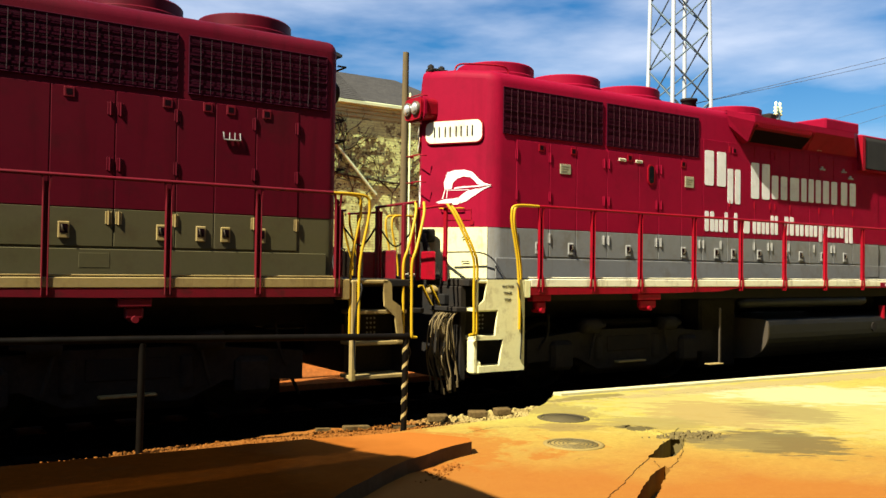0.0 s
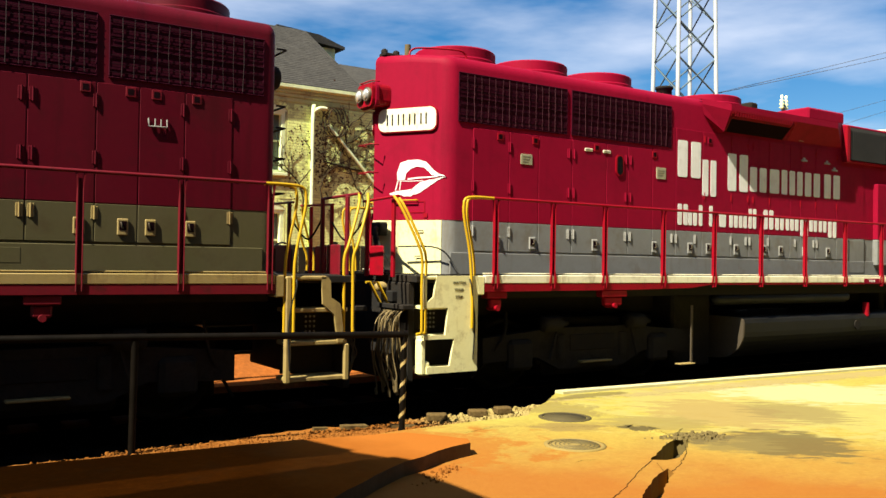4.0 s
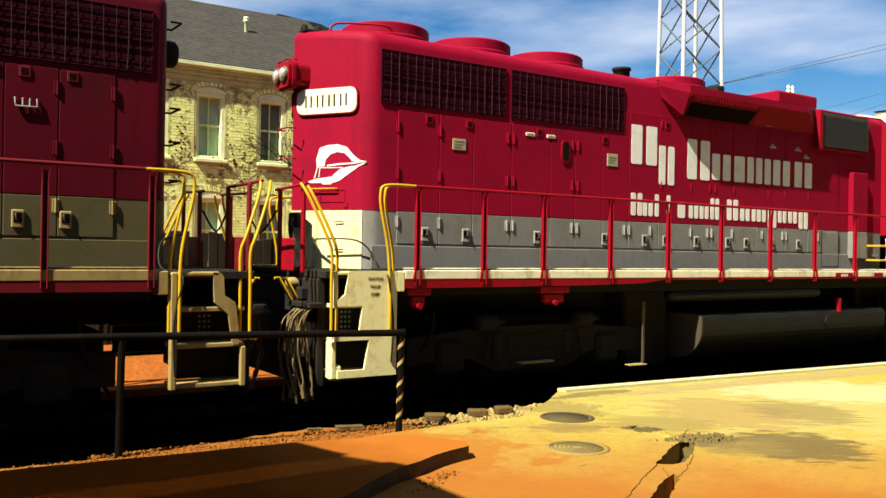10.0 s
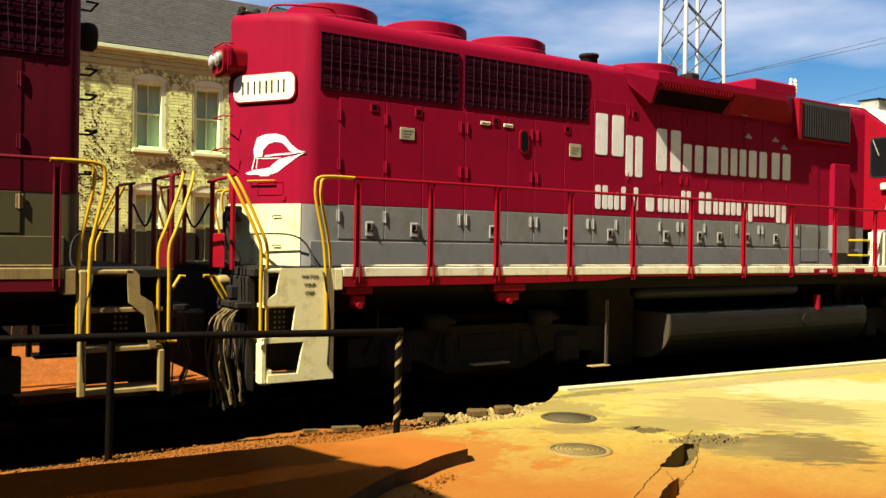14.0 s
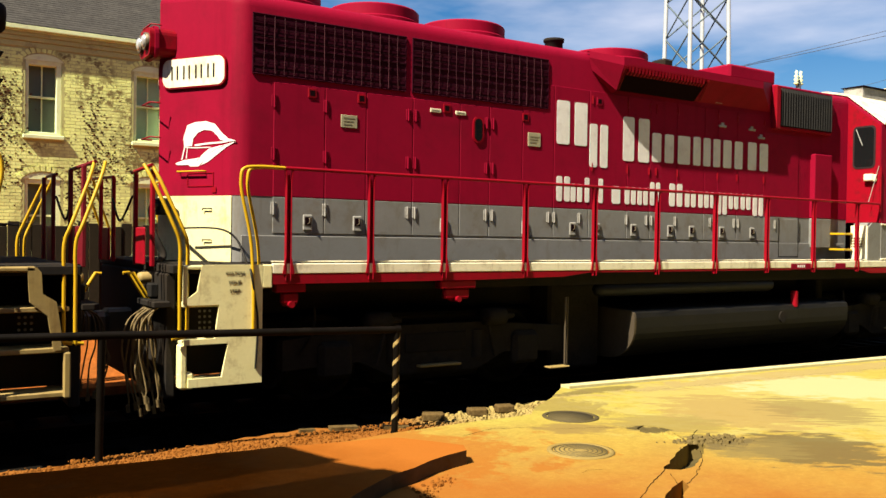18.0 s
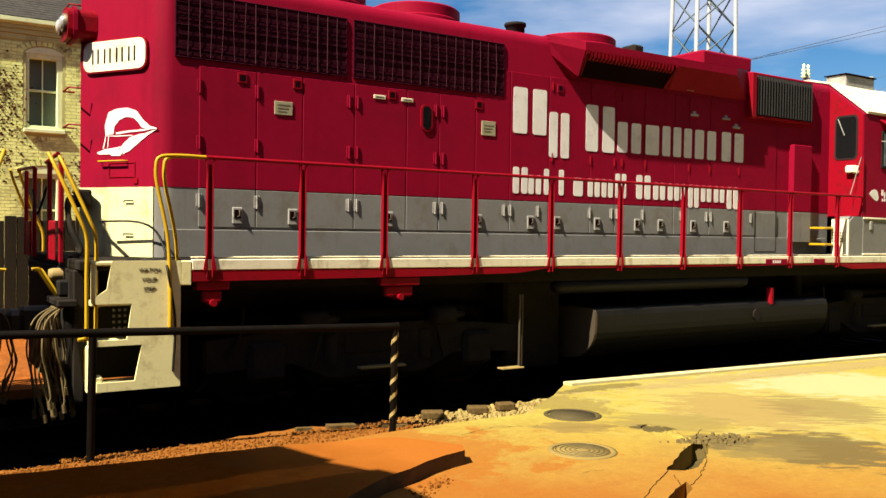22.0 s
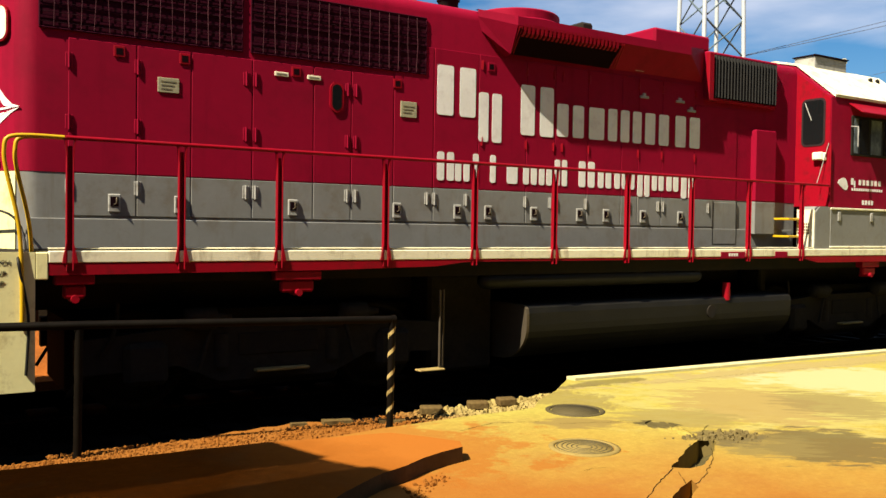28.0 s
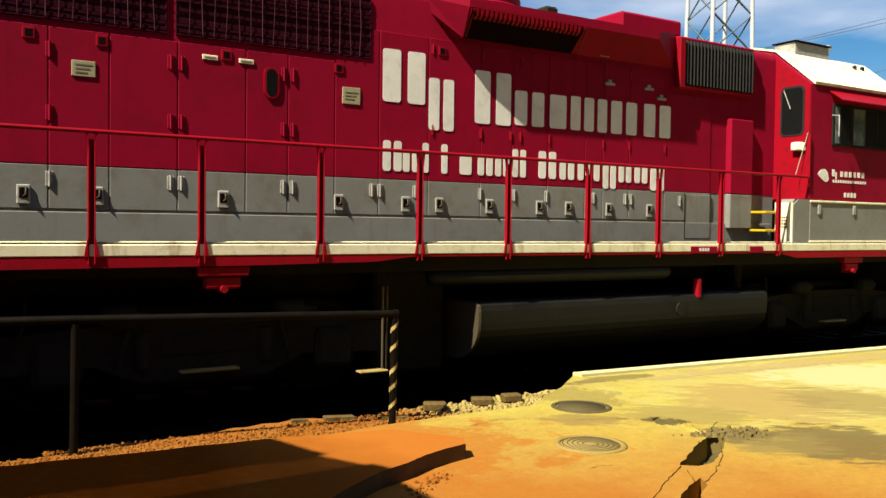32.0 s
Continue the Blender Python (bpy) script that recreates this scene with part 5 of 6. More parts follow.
# holes and cracks of the road
for loop, (pts, depth, (p0, p1), reach, lab) in zip(hole_loops, HOLES):
    rng = random.Random(len(loop))
    cx, cy = sum(p[0] for p in loop) / len(loop), sum(p[1] for p in loop) / len(loop)
    nx, ny = p1[1] - p0[1], p0[0] - p1[0]

    def floor_z(x, y):
        """Deep along the broken side, rising to the surface on the other."""
        d = ((x - p0[0]) * nx + (y - p0[1]) * ny) / math.hypot(nx, ny)
        return depth + (-0.006 - depth) * max(0.0, min(1.0, (d - 0.03) / reach)) ** 0.8

    rings = [[(cx + (x - cx) * f, cy + (y - cy) * f) for x, y in loop] for f in (1.0, 0.75, 0.5, 0.25)]
    k = len(loop)
    vs = [(x, y, floor_z(x, y) + (rng.uniform(-0.012, 0.012) if i else 0)) for i, ring in enumerate(rings) for x, y in ring] + [(cx, cy, floor_z(cx, cy))]
    b = Build().add(vs, [(r * k + i, r * k + (i + 1) % k, (r + 1) * k + (i + 1) % k, (r + 1) * k + i) for r in range(3) for i in range(k)] + [(3 * k + i, 3 * k + (i + 1) % k, 4 * k) for i in range(k)])
    tagged(new("road_hole", b.mesh("road_hole", HOLE_FLOOR if depth < -0.12 else CONCRETE)), lab, "road hole", kind="structure")


def crack(pts, w, seed):
    """A thin wandering crack as a flat dark strip."""
    rng, path = random.Random(seed), []
    for (a, c), (d, e) in zip(pts[:-1], pts[1:]):
        k = max(2, int(math.dist((a, c), (d, e)) / 0.05))
        path += [(a + (d - a) * i / k + rng.uniform(-0.008, 0.008), c + (e - c) * i / k + rng.uniform(-0.008, 0.008)) for i in range(k)]
    path.append(pts[-1])
    left = [(x, y + w * rng.uniform(0.1, 0.75)) for x, y in path]
    right = [(x + w * rng.uniform(0.1, 0.5), y - w * rng.uniform(0.1, 0.75)) for x, y in path]
    b = Build()
    n = len(path)
    b.add([(x, y, 0.003) for x, y in left] + [(x, y, 0.003) for x, y in right], [(i, i + 1, n + i + 1, n + i) for i in range(n - 1)])
    tagged(new("road_crack", b.mesh("road_crack", HOLE)), "thin dark crack in the concrete", "crack", kind="structure")


for i, (pts, w) in enumerate((([(5.01, 4.59), (4.63, 4.37), (4.21, 4.10), (3.7, 3.8)], 0.006), ([(4.86, 4.24), (5.08, 4.36), (5.47, 4.62), (5.7, 4.84)], 0.005), ([(4.95, 4.48), (4.80, 4.28)], 0.006), ([(5.80, 5.08), (6.05, 5.24), (6.3, 5.38)], 0.005), ([(5.9, 5.8), (5.6, 5.9), (5.2, 6.05)], 0.005), ([(6.4, 7.34), (7.5, 7.06), (9.0, 6.98), (12, 6.72)], 0.004), ([(5.1, 6.2), (4.7, 6.35), (4.3, 6.25)], 0.005), ([(4.4, 4.85), (4.5, 4.87), (4.6, 4.83)], 0.004))):
    crack(pts, w, i)

# rubble along the broken edge
rng = random.Random(21)


def stones(b, n, place, sizes):
    for k in range(n):
        x, y, z = place()
        r = rng.choice(sizes) * rng.uniform(0.7, 1.3) * (1.6 if x > 4.1 else 1.0)
        turn_, tall = rng.uniform(0, 6.28), r * rng.uniform(0.45, 1.0)
        low = [(r * rng.uniform(.75, 1.25) * math.cos(q), r * rng.uniform(.6, 1.0) * math.sin(q)) for q in [turn_ + i * math.pi / 2.5 + rng.uniform(0, 0.5) for i in range(5)]]
        f, dx, dy = rng.uniform(0.5, 0.85), r * rng.uniform(-.2, .2), r * rng.uniform(-.2, .2)
        v = [(x + u, y + w, z - r * 0.3) for u, w in low] + [(x + u * f + dx, y + w * f + dy, z + tall * rng.uniform(0.65, 1.1)) for u, w in low]
        b.add(v, [(i, (i + 1) % 5, 5 + (i + 1) % 5, 5 + i) for i in range(5)] + [(5, 6, 7, 8, 9)])


def on_bank():
    x = rng.uniform(-1.5, 6.1)
    yc = 7.05 - 0.02 * x if 1.3 < x < 4.0 else 6.96 if x < 1.3 else 6.93 + (x - 4.0) * 0.09
    y = min(rng.gauss(yc, 0.06 if x < 1.3 else 0.14 if x < 4.0 else 0.16), 7.38)
    return x, y, -0.045 + rng.uniform(-0.005, 0.01) - max(0, y - 7.2) * 0.3


def by_bricks():
    x = rng.uniform(4.2, 6.05)
    return x, max(6.62 + 0.06 * max(0, 4.8 - x), min(rng.gauss(6.90 + (x - 4.2) * 0.06, 0.15), 7.2)), -0.03


def by_hole():
    d = rng.gauss(0, 0.20)
    return 6.08 + d * 0.8 + rng.gauss(0, 0.07), 5.03 - d * 0.25 + rng.gauss(0, 0.08), 0.004


def by_slab():
    t = rng.random()
    return 2.98 + 0.5 * t + rng.gauss(0, 0.05), 4.92 + 0.3 * t + rng.gauss(0, 0.04), 0.004


for n, place, sizes, lab in ((7500, on_bank, (0.004, 0.005, 0.007, 0.010, 0.014), "crumbled pale stones along the broken road edge"), (380, by_bricks, (0.010, 0.014, 0.018), "pale broken stones heaped round loose bricks"), (130, by_hole, (0.005, 0.007, 0.010, 0.018), "small broken bits of concrete by the hole"), (70, by_slab, (0.006, 0.01, 0.018), "crumbs of concrete along the slab edge")):
    rb = Build()
    stones(rb, n, place, sizes)
    tagged(new("rubble", rb.mesh("rubble", BITS if place is by_hole else STONE)), lab, "rubble", kind="stuff")
bank = ragged([(6.15, 7.36), (5.3, 7.16), (4.4, 7.08), (3.9, 7.06), (3.42, 7.34), (3.0, 7.34), (2.33, 7.20), (1.5, 7.10), (-1, 7.16), (-14, 7.8), (-14, 6.2), (6.2, 6.4)], 0.12, 0.035, 9, keep=(9, 10, 11))
tagged(new("rubble_bank", Build().prism(bank, 2, -0.3, -0.045).mesh("rubble_bank", STONE)), "low bank of pale crushed stone", "bank", kind="structure")
for x, y, w, a in ((4.49, 7.01, 0.21, -28), (4.99, 6.99, 0.20, -26), (5.33, 7.0, 0.18, -15)):
    o = thing("loose_brick", "loose worn brick lying on rubble", "brick", (x, y, -0.025), group="loose bricks", mesh=Build().box((-w / 2, -0.06, 0), (w / 2, 0.06, 0.075), 0.012).mesh("loose_brick", OLD_BRICK))
    o.rotation_euler = (0, 0, radians(a))
for x, y, z, w, d, a in ((4.36, 6.63, -0.055, 0.46, 0.09, -6), (3.62, 7.17, -0.05, 0.26, 0.10, -10), (4.05, 6.96, -0.05, 0.24, 0.08, -18), (3.28, 7.22, -0.05, 0.14, 0.06, -8)):
    shard = ragged([(-w / 2, -d / 2), (w / 2, -d / 2), (w / 2, d / 2), (-w / 2, d / 2)], 0.06, 0.012, int(x * 100))
    o = thing("concrete_shard", "flat dark broken piece of concrete on rubble", "concrete piece", (x, y, z), group="broken concrete pieces", mesh=Build().prism(shard, 2, 0, 0.035).mesh("concrete_shard", OLD_BRICK))
    o.rotation_euler = (0, radians(2), radians(a))

# track
track = thing("railway_track", "steel rails on dark timber ties in ballast", "track", kind="structure")
RAIL = [(-0.07, -0.30), (0.07, -0.30), (0.07, -0.285), (0.012, -0.27), (0.012, -0.175), (0.036, -0.165), (0.036, -0.135), (-0.036, -0.135), (-0.036, -0.165), (-0.012, -0.175), (-0.012, -0.27), (-0.07, -0.285)]
for y in (-0.72, 0.72):
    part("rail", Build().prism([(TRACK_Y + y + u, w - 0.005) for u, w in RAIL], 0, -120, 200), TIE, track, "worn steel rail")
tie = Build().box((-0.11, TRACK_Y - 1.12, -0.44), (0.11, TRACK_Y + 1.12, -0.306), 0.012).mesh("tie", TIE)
for k in range(80):
    part("tie", tie, TIE, track).location.x = -14 + k * 0.55

# ---- pipe railing ----
PIPE = material("black_pipe_paint", (0.0035, 0.0027, 0.0018), 0.5, second=(0.010, 0.007, 0.004), scale=6, fine=40, bump=0.15, spec=0.06)
TAPE = material("worn_yellow_tape", (0.36, 0.27, 0.09), 0.6, second=(0.30, 0.24, 0.14), scale=6, fine=30, fine_amount=0.3, bump=0.1, dirt=(0.02, 0.015, 0.008), dirt_amount=0.95, dirt_scale=9)
rail_th = thing("pipe_railing", "black pipe railing with a yellow striped end post", "railing")
part("top_pipe", Build().tube([(3.885, 6.70, 0.90), (1.48, 7.06, 0.93), (-1.0, 7.38, 0.95), (-6, 7.75, 0.97)], 0.032, 10).tube([(3.885, 6.70, 0.90), (3.925, 6.695, 0.90)], 0.038, 10), PIPE, rail_th, "black top pipe")
for x, y, z0 in ((3.885, 6.70, -0.1), (1.48, 7.06, -0.1), (-1.0, 7.38, -0.1), (-3.4, 7.55, -0.1)):
    p = part("post", Build().tube([(x, y, z0), (x + 0.012, y, 0.9)], 0.030, 10), PIPE, rail_th, "black post")
    if x > 3:
        sp = Build()
        for k in range(5):
            za = (0.02, 0.17, 0.31, 0.50, 0.66)[k]
            ring = []
            for i in range(13):
                q = 2 * math.pi * i / 12
                ring.append((q, za + 0.17 * i / 12))
            for i in range(12):
                (q0, h0), (q1, h1) = ring[i], ring[i + 1]
                c = lambda q, h: (x + 0.012 * h / 0.9 + 0.0315 * math.cos(q), y + 0.0315 * math.sin(q), h)
                sp.add([c(q0, h0), c(q1, h1), c(q1, h1 + 0.038), c(q0, h0 + 0.038)], [(0, 1, 2, 3)])
        part("stripe", sp, TAPE, p, "worn yellow spiral tape")
        part("base_flange", Build().lathe([(0.07, -0.08), (0.07, -0.04), (0.035, -0.02), (0.035, 0.0)], (x, y, 0), 2, 14), PIPE, p)

# ---- brick house behind the track ----
BRICK = material("painted_brick", (0.86, 0.95, 0.35), 0.85, second=(0.80, 0.88, 0.29), scale=1.0, amount=0.6, fine=25, fine_amount=0.12, bump=0.35, grit=0.15, grit_scale=2.2, dirt=(0.26, 0.22, 0.11), dirt_amount=0.45, dirt_scale=1.1, pieces=0.28, flake=((0.10, 0.036, 0.016), 0.8, 6.5, 0.49))
MORTAR = material("grey_mortar", (0.50, 0.51, 0.21), 0.95, fine=30, bump=0.3, dirt=(0.14, 0.09, 0.06), dirt_amount=0.7, dirt_scale=1.3)
SHINGLE = material("dark_shingles", (0.052, 0.050, 0.046), 0.9, second=(0.078, 0.074, 0.066), grit=0.6, grit_scale=5.0, scale=2.0, amount=0.7, fine=14, fine_amount=0.4, bump=0.5)
TRIM = material("cream_trim", (0.74, 0.84, 0.46), 0.6, fine=20, fine_amount=0.1, bump=0.05, dirt=(0.45, 0.405, 0.27), dirt_amount=0.4)
PANE = material("window_glass", (0.11, 0.14, 0.11), 0.08, second=(0.17, 0.21, 0.15), scale=1.0, fine=2, bump=0.0)
CURTAINED = material("curtained_glass", (0.36, 0.52, 0.34), 0.12, second=(0.26, 0.38, 0.25), scale=1.4, fine=2, bump=0.0)
VINE = material("dry_vine", (0.05, 0.035, 0.02), 0.9, fine=20, bump=0.2)
IVY = material("dry_ivy_leaves", (0.07, 0.026, 0.012), 0.8, second=(0.03, 0.015, 0.008), scale=4, amount=0.8, fine=20, bump=0.1)
house = thing("brick_house", "cream painted brick house with dark shingle roof and sash windows", "house", (0, 21.0, 0))
X0, X1, X2, EAVE, DEEP = -7.9, 11.0, 15.2, 6.12, 8.0
WW = 0.74
win_x = [-3.9, -2.45, -0.15, 1.3, 2.72, 5.02, 6.44, 8.06]
WIN = [(x, 3.86, 5.52) for x in win_x] + [(x, 1.22, 2.90) for x in win_x]
# wall in pieces round the openings
wall = Build()
cols = sorted({X0, X2, *[x for x, _, _ in WIN], *[x + WW for x, _, _ in WIN]})
for a, c in zip(cols[:-1], cols[1:]):
    holes = sorted((z0, z1) for x, z0, z1 in WIN if abs(x - a) < 1e-6)
    z = -0.3
    for z0, z1 in holes + [(EAVE, EAVE)]:
        if z0 > z:
            wall.box((a, 0, z), (c, 0.32, z0))
        z = z1
front_wall = part("front_wall", wall, MORTAR, house, "flaking cream painted brick wall")
part("side_wall", Build().prism([(0.33, -0.3), (DEEP - 0.31, -0.3), (DEEP - 0.31, EAVE), (DEEP / 2, 8.6), (0.33, EAVE)], 0, X1 - 0.32, X1), TRIM, house, "white painted gable end")
part("side_wall", Build().prism([(0.33, -0.3), (DEEP, -0.3), (DEEP, EAVE), (DEEP / 2, 8.6), (0.33, EAVE)], 0, X0, X0 + 0.32), BRICK, house)
part("wing_side_wall", Build().box((X2 - 0.32, 0.33, -0.3), (X2, DEEP, EAVE)), BRICK, house)
wv = [(X1 + 0.16, -0.10, EAVE + 0.10), (X2 + 0.3, -0.10, EAVE + 0.10), (X2 + 0.3, DEEP + 0.3, EAVE + 0.10), (X1 + 0.16, DEEP + 0.3, EAVE + 0.10), (X1 + 0.16, DEEP / 2, 7.98), (X2 - 0.6, DEEP / 2, 7.98)]
part("wing_roof", Build().add(wv, [(0, 1, 5, 4), (1, 2, 5), (2, 3, 4, 5), (0, 4, 3), (0, 3, 2, 1)]), SHINGLE, house, "lower hipped shingle roof")
part("back_wall", Build().box((X0, DEEP - 0.3, -0.3), (X1, DEEP, EAVE)), BRICK, house)
part("roof", Build().prism([(-0.10, EAVE + 0.08), (DEEP / 2, 8.86), (DEEP + 0.38, EAVE + 0.08), (DEEP + 0.38, EAVE), (DEEP / 2, 8.74), (-0.10, EAVE)], 0, X0 - 0.2, X1 + 0.15), SHINGLE, house, "dark grey shingle roof")
rng = random.Random(17)
for k in range(34):  # shingle courses
    f = (k + 0.5) / 34
    y, z = -0.18 + 4.16 * f, EAVE + 0.105 + 2.64 * f
    part("shingle_course", Build().prism([(y - 0.06, z - 0.045), (y + 0.064, z + 0.034), (y + 0.064, z + 0.042), (y - 0.06, z - 0.028)], 0, X0 - 0.2 + rng.uniform(0, 0.05), X1 + 0.15), SHINGLE, house)
part("fascia", Build().box((X0 - 0.2, -0.18, EAVE - 0.01), (X2 + 0.35, -0.11, EAVE + 0.10), 0.015), TRIM, house, "pale gutter board")
part("soffit", Build().box((X0, -0.11, EAVE - 0.04), (X2, 0.0, EAVE - 0.011)), TRIM, house)
# the grey of the eave's shade is partly in this darker mortar colour
for d, z0, z1 in ((0.09, 0.13, 0.042), (0.06, 0.23, 0.132), (0.03, 0.36, 0.232)):
    part("cornice", Build().box((X0, -d, EAVE - z0), (X2, -0.002, EAVE - z1), 0.01), MORTAR, house, "stepped grey cornice course")
block = part("rear_block", Build().box((10.6, 4.5, 6.0), (12.45, 7.2, 8.58)), TRIM, house, "white rear block above the lower roof")
part("block_roof", Build().prism([(10.3, 8.80), (12.72, 8.56), (12.72, 8.64), (11.8, 8.92), (10.3, 9.02)], 1, 4.3, 7.4), SHINGLE, block, "dark shingle roof of the rear block")
part("vent_pipe", Build().lathe([(0.05, 7.3), (0.05, 8.0), (0.08, 8.02), (0.08, 8.05), (0.05, 8.07), (0.075, 8.10), (0.075, 8.15), (0.0, 8.17)], (8.50, 2.2, 0), 2, 14), TRIM, house, "pale roof vent pipe")
part("downpipe", Build().tube(curve_path([(9.92, -0.16, 5.66), (9.72, -0.14, 5.66), (9.59, -0.10, 5.54), (9.56, -0.07, 5.3), (9.56, -0.07, 0.0)], 4), 0.055, 8), TRIM, house, "white downpipe")
part("drain_pipe", Build().tube([(10.0, -0.10, 5.25), (11.6, -0.10, 3.60)], 0.045, 8), TRIM, house, "sloping white drain pipe")
part("wall_cable", Build().tube(curve_path([(9.9, -0.05, 4.25), (10.6, -0.06, 4.12), (11.6, -0.06, 4.02), (13.0, -0.06, 3.95)], 4), 0.025, 6), VINE, house, "dark cable along the wall")
part("hose_coil", Build().tube([(10.05 + 0.26 * math.cos(q) + 0.012 * q, -0.08 - 0.006 * q, 5.32 + 0.40 * math.sin(q)) for q in [0.35 * i for i in range(60)]], 0.016, 5), VINE, house, "dark coiled cable on the wall")
rngv = random.Random(8)


def twig(b, p, d, r, depth):
    q = p + d
    b.tube([p, p + d * 0.5 + Vector((rngv.uniform(-1, 1), 0, rngv.uniform(-1, 1))) * d.length * 0.12, q], [r, r * 0.85, r * 0.7], 4)
    if depth:
        for k in range(rngv.choice((2, 2, 3))):
            a = rngv.uniform(-0.9, 0.9)
            e = Vector((d.x * math.cos(a) - d.z * math.sin(a), rngv.uniform(-0.03, 0.01), d.x * math.sin(a) + d.z * math.cos(a))) * rngv.uniform(0.6, 0.9)
            twig(b, q, e, r * 0.65, depth - 1)


def ivy(x, z, w, h, n):
    """A loose patch of small dry leaves held to the wall."""
    b = Build()
    for k in range(n):
        px, pz = rngv.gauss(x, w), rngv.gauss(z, h)
        r, a = rngv.uniform(0.014, 0.038), rngv.uniform(0, 6.28)
        b.add([(px + r * math.cos(a + q), -0.012 - rngv.uniform(0, 0.008), pz + r * math.sin(a + q) * 0.8) for q in (0, 1.7, 3.1, 4.6)], [(0, 1, 2, 3)])
    part("ivy", b, IVY, house, "patch of dry brown ivy on the wall")["kind"] = "stuff"


for x, z, h in ((9.3, 2.9, 0.7), (9.9, 2.6, 0.9), (11.0, 2.5, 0.9), (12.2, 2.9, 0.8), (10.4, 4.3, 0.5)):
    vb = Build()
    twig(vb, Vector((x, -0.06, z)), Vector((rngv.uniform(-0.2, 0.2), 0, h)), 0.030, 4)
    part("vine", vb, VINE, house, "dry leafless vine on the wall")
for x, z, w, h, n in ((2.25, 4.35, 0.22, 0.55, 260), (2.0, 3.3, 0.30, 0.35, 200), (4.15, 4.0, 0.12, 0.42, 110), (4.0, 2.6, 0.22, 0.6, 260), (4.55, 3.3, 0.25, 0.45, 160), (6.1, 3.9, 0.12, 0.5, 120), (7.6, 3.5, 0.25, 0.5, 150), (9.1, 4.0, 0.25, 0.6, 120), (9.95, 4.6, 0.20, 0.7, 420), (10.9, 4.3, 0.45, 0.7, 260), (12.6, 4.2, 0.5, 0.7, 220)):
    ivy(x, z, w, h, n)


def sash(x, z0, z1):
    drawn = 4.9 < x < 6.6
    w = part("window", Build().box((x, 0.20, z0), (x + WW, 0.24, z1)), CURTAINED if drawn else PANE, house, "sash window with drawn pale curtains" if drawn else "dark sash window in a cream frame")
    f = Build()
    for a, c in (((x, 0.02, z0), (x + 0.07, 0.2, z1)), ((x + WW - 0.11, 0.02, z0), (x + WW, 0.2, z1)), ((x + 0.06, 0.02, z1 - 0.12), (x + WW - 0.10, 0.2, z1)), ((x + 0.06, 0.02, z0), (x + WW - 0.10, 0.2, z0 + 0.07))):
        f.box(a, c, 0.012)
    part("window_frame", f, TRIM, w, "cream window frame")
    m = (z0 + z1) / 2 + 0.02
    part("meeting_rail", Build().box((x + 0.06, 0.12, m - 0.022), (x + WW - 0.10, 0.2, m + 0.022)), TRIM, w)
    part("muntin", Build().box((x + WW / 2 - 0.03, 0.15, z0 + 0.07), (x + WW / 2 - 0.005, 0.2, z1 - 0.12)), TRIM, w)
    part("window_sill", Build().box((x - 0.05, -0.09, z0 - 0.09), (x + WW + 0.05, 0.1, z0 - 0.002), 0.012), TRIM, w)
    arch = Build()
    c = x + WW / 2
    pts = [(c + 0.43 * math.sin(q), z1 - 0.08 + 0.21 * math.cos(q)) for q in [math.radians(-78 + 156 * k / 10) for k in range(11)]]
    arch.prism(pts + [(x + WW + 0.03, z1 - 0.02), (x - 0.03, z1 - 0.02)], 1, -0.006, 0.1)
    part("arch_head", arch, TRIM, w, "cream arched head")
    for k in range(11):
        q = math.radians(-60 + 12 * k)
        cx, cz = c + 0.54 * math.sin(q), z1 - 0.18 + 0.39 * math.cos(q)
        part("arch_brick", Build().prism([(cx + u * math.cos(q) + w_ * math.sin(q), cz - u * math.sin(q) + w_ * math.cos(q)) for u, w_ in ((-0.04, -0.05), (0.04, -0.05), (0.04, 0.07), (-0.04, 0.07))], 1, -0.022, 0.0), BRICK, w)


for x, z0, z1 in WIN:
    if x > 2:
        sash(x, z0, z1)
    else:
        part("window", Build().box((x, 0.20, z0), (x + WW, 0.24, z1)), PANE, house)

# bricks of the house front: single ones round the middle windows, the rest joined
rng = random.Random(29)
one_brick = Build().box((-0.105, -0.007, -0.0325), (0.105, 0.002, 0.0325), 0.004).mesh("brick", BRICK)
more = Build()
for row_ in range(76):
    z = 0.06 + row_ * 0.075
    for k in range(62):
        x = 1.55 + k * 0.22 + (0.11 if row_ % 2 else 0.0)
        near = [(wx, z0, z1) for wx, z0, z1 in WIN if z0 - 0.13 < z < z1 + 0.26 and wx - 0.18 < x < wx + WW + 0.18]
        if any(wx - 0.06 - 0.105 < x < wx + WW + 0.06 + 0.105 for wx, _, _ in near):
            for wx, z0, z1 in near:
                left, right = wx - 0.055, wx + WW + 0.055
                lo, hi = (x - 0.105, min(x + 0.105, left)) if x < wx else (max(x - 0.105, right), x + 0.105)
                if hi - lo > 0.04 and abs(z - (z0 + z1) / 2) < (z1 - z0) / 2 + 0.02:
                    more.box((lo, -0.006, z - 0.0325), (hi, 0.002, z + 0.0325))
            continue
        out = rng.uniform(-0.002, 0.002)
        if 4.35 < x < 7.75 and 3.45 < z < 5.72:
            o = part("brick", one_brick, BRICK, front_wall)
            o.location = (x, out, z)
        else:
            more.box((x - 0.105, -0.007 + out, z - 0.0325), (x + 0.105, 0.002, z + 0.0325))
part("brickwork", more, BRICK, front_wall, "courses of flaking cream painted brick")["kind"] = "stuff"

# wooden fence in front of the house
FENCE = material("weathered_boards", (0.026, 0.021, 0.014), 0.9, second=(0.06, 0.048, 0.03), scale=3, fine=30, bump=0.4)
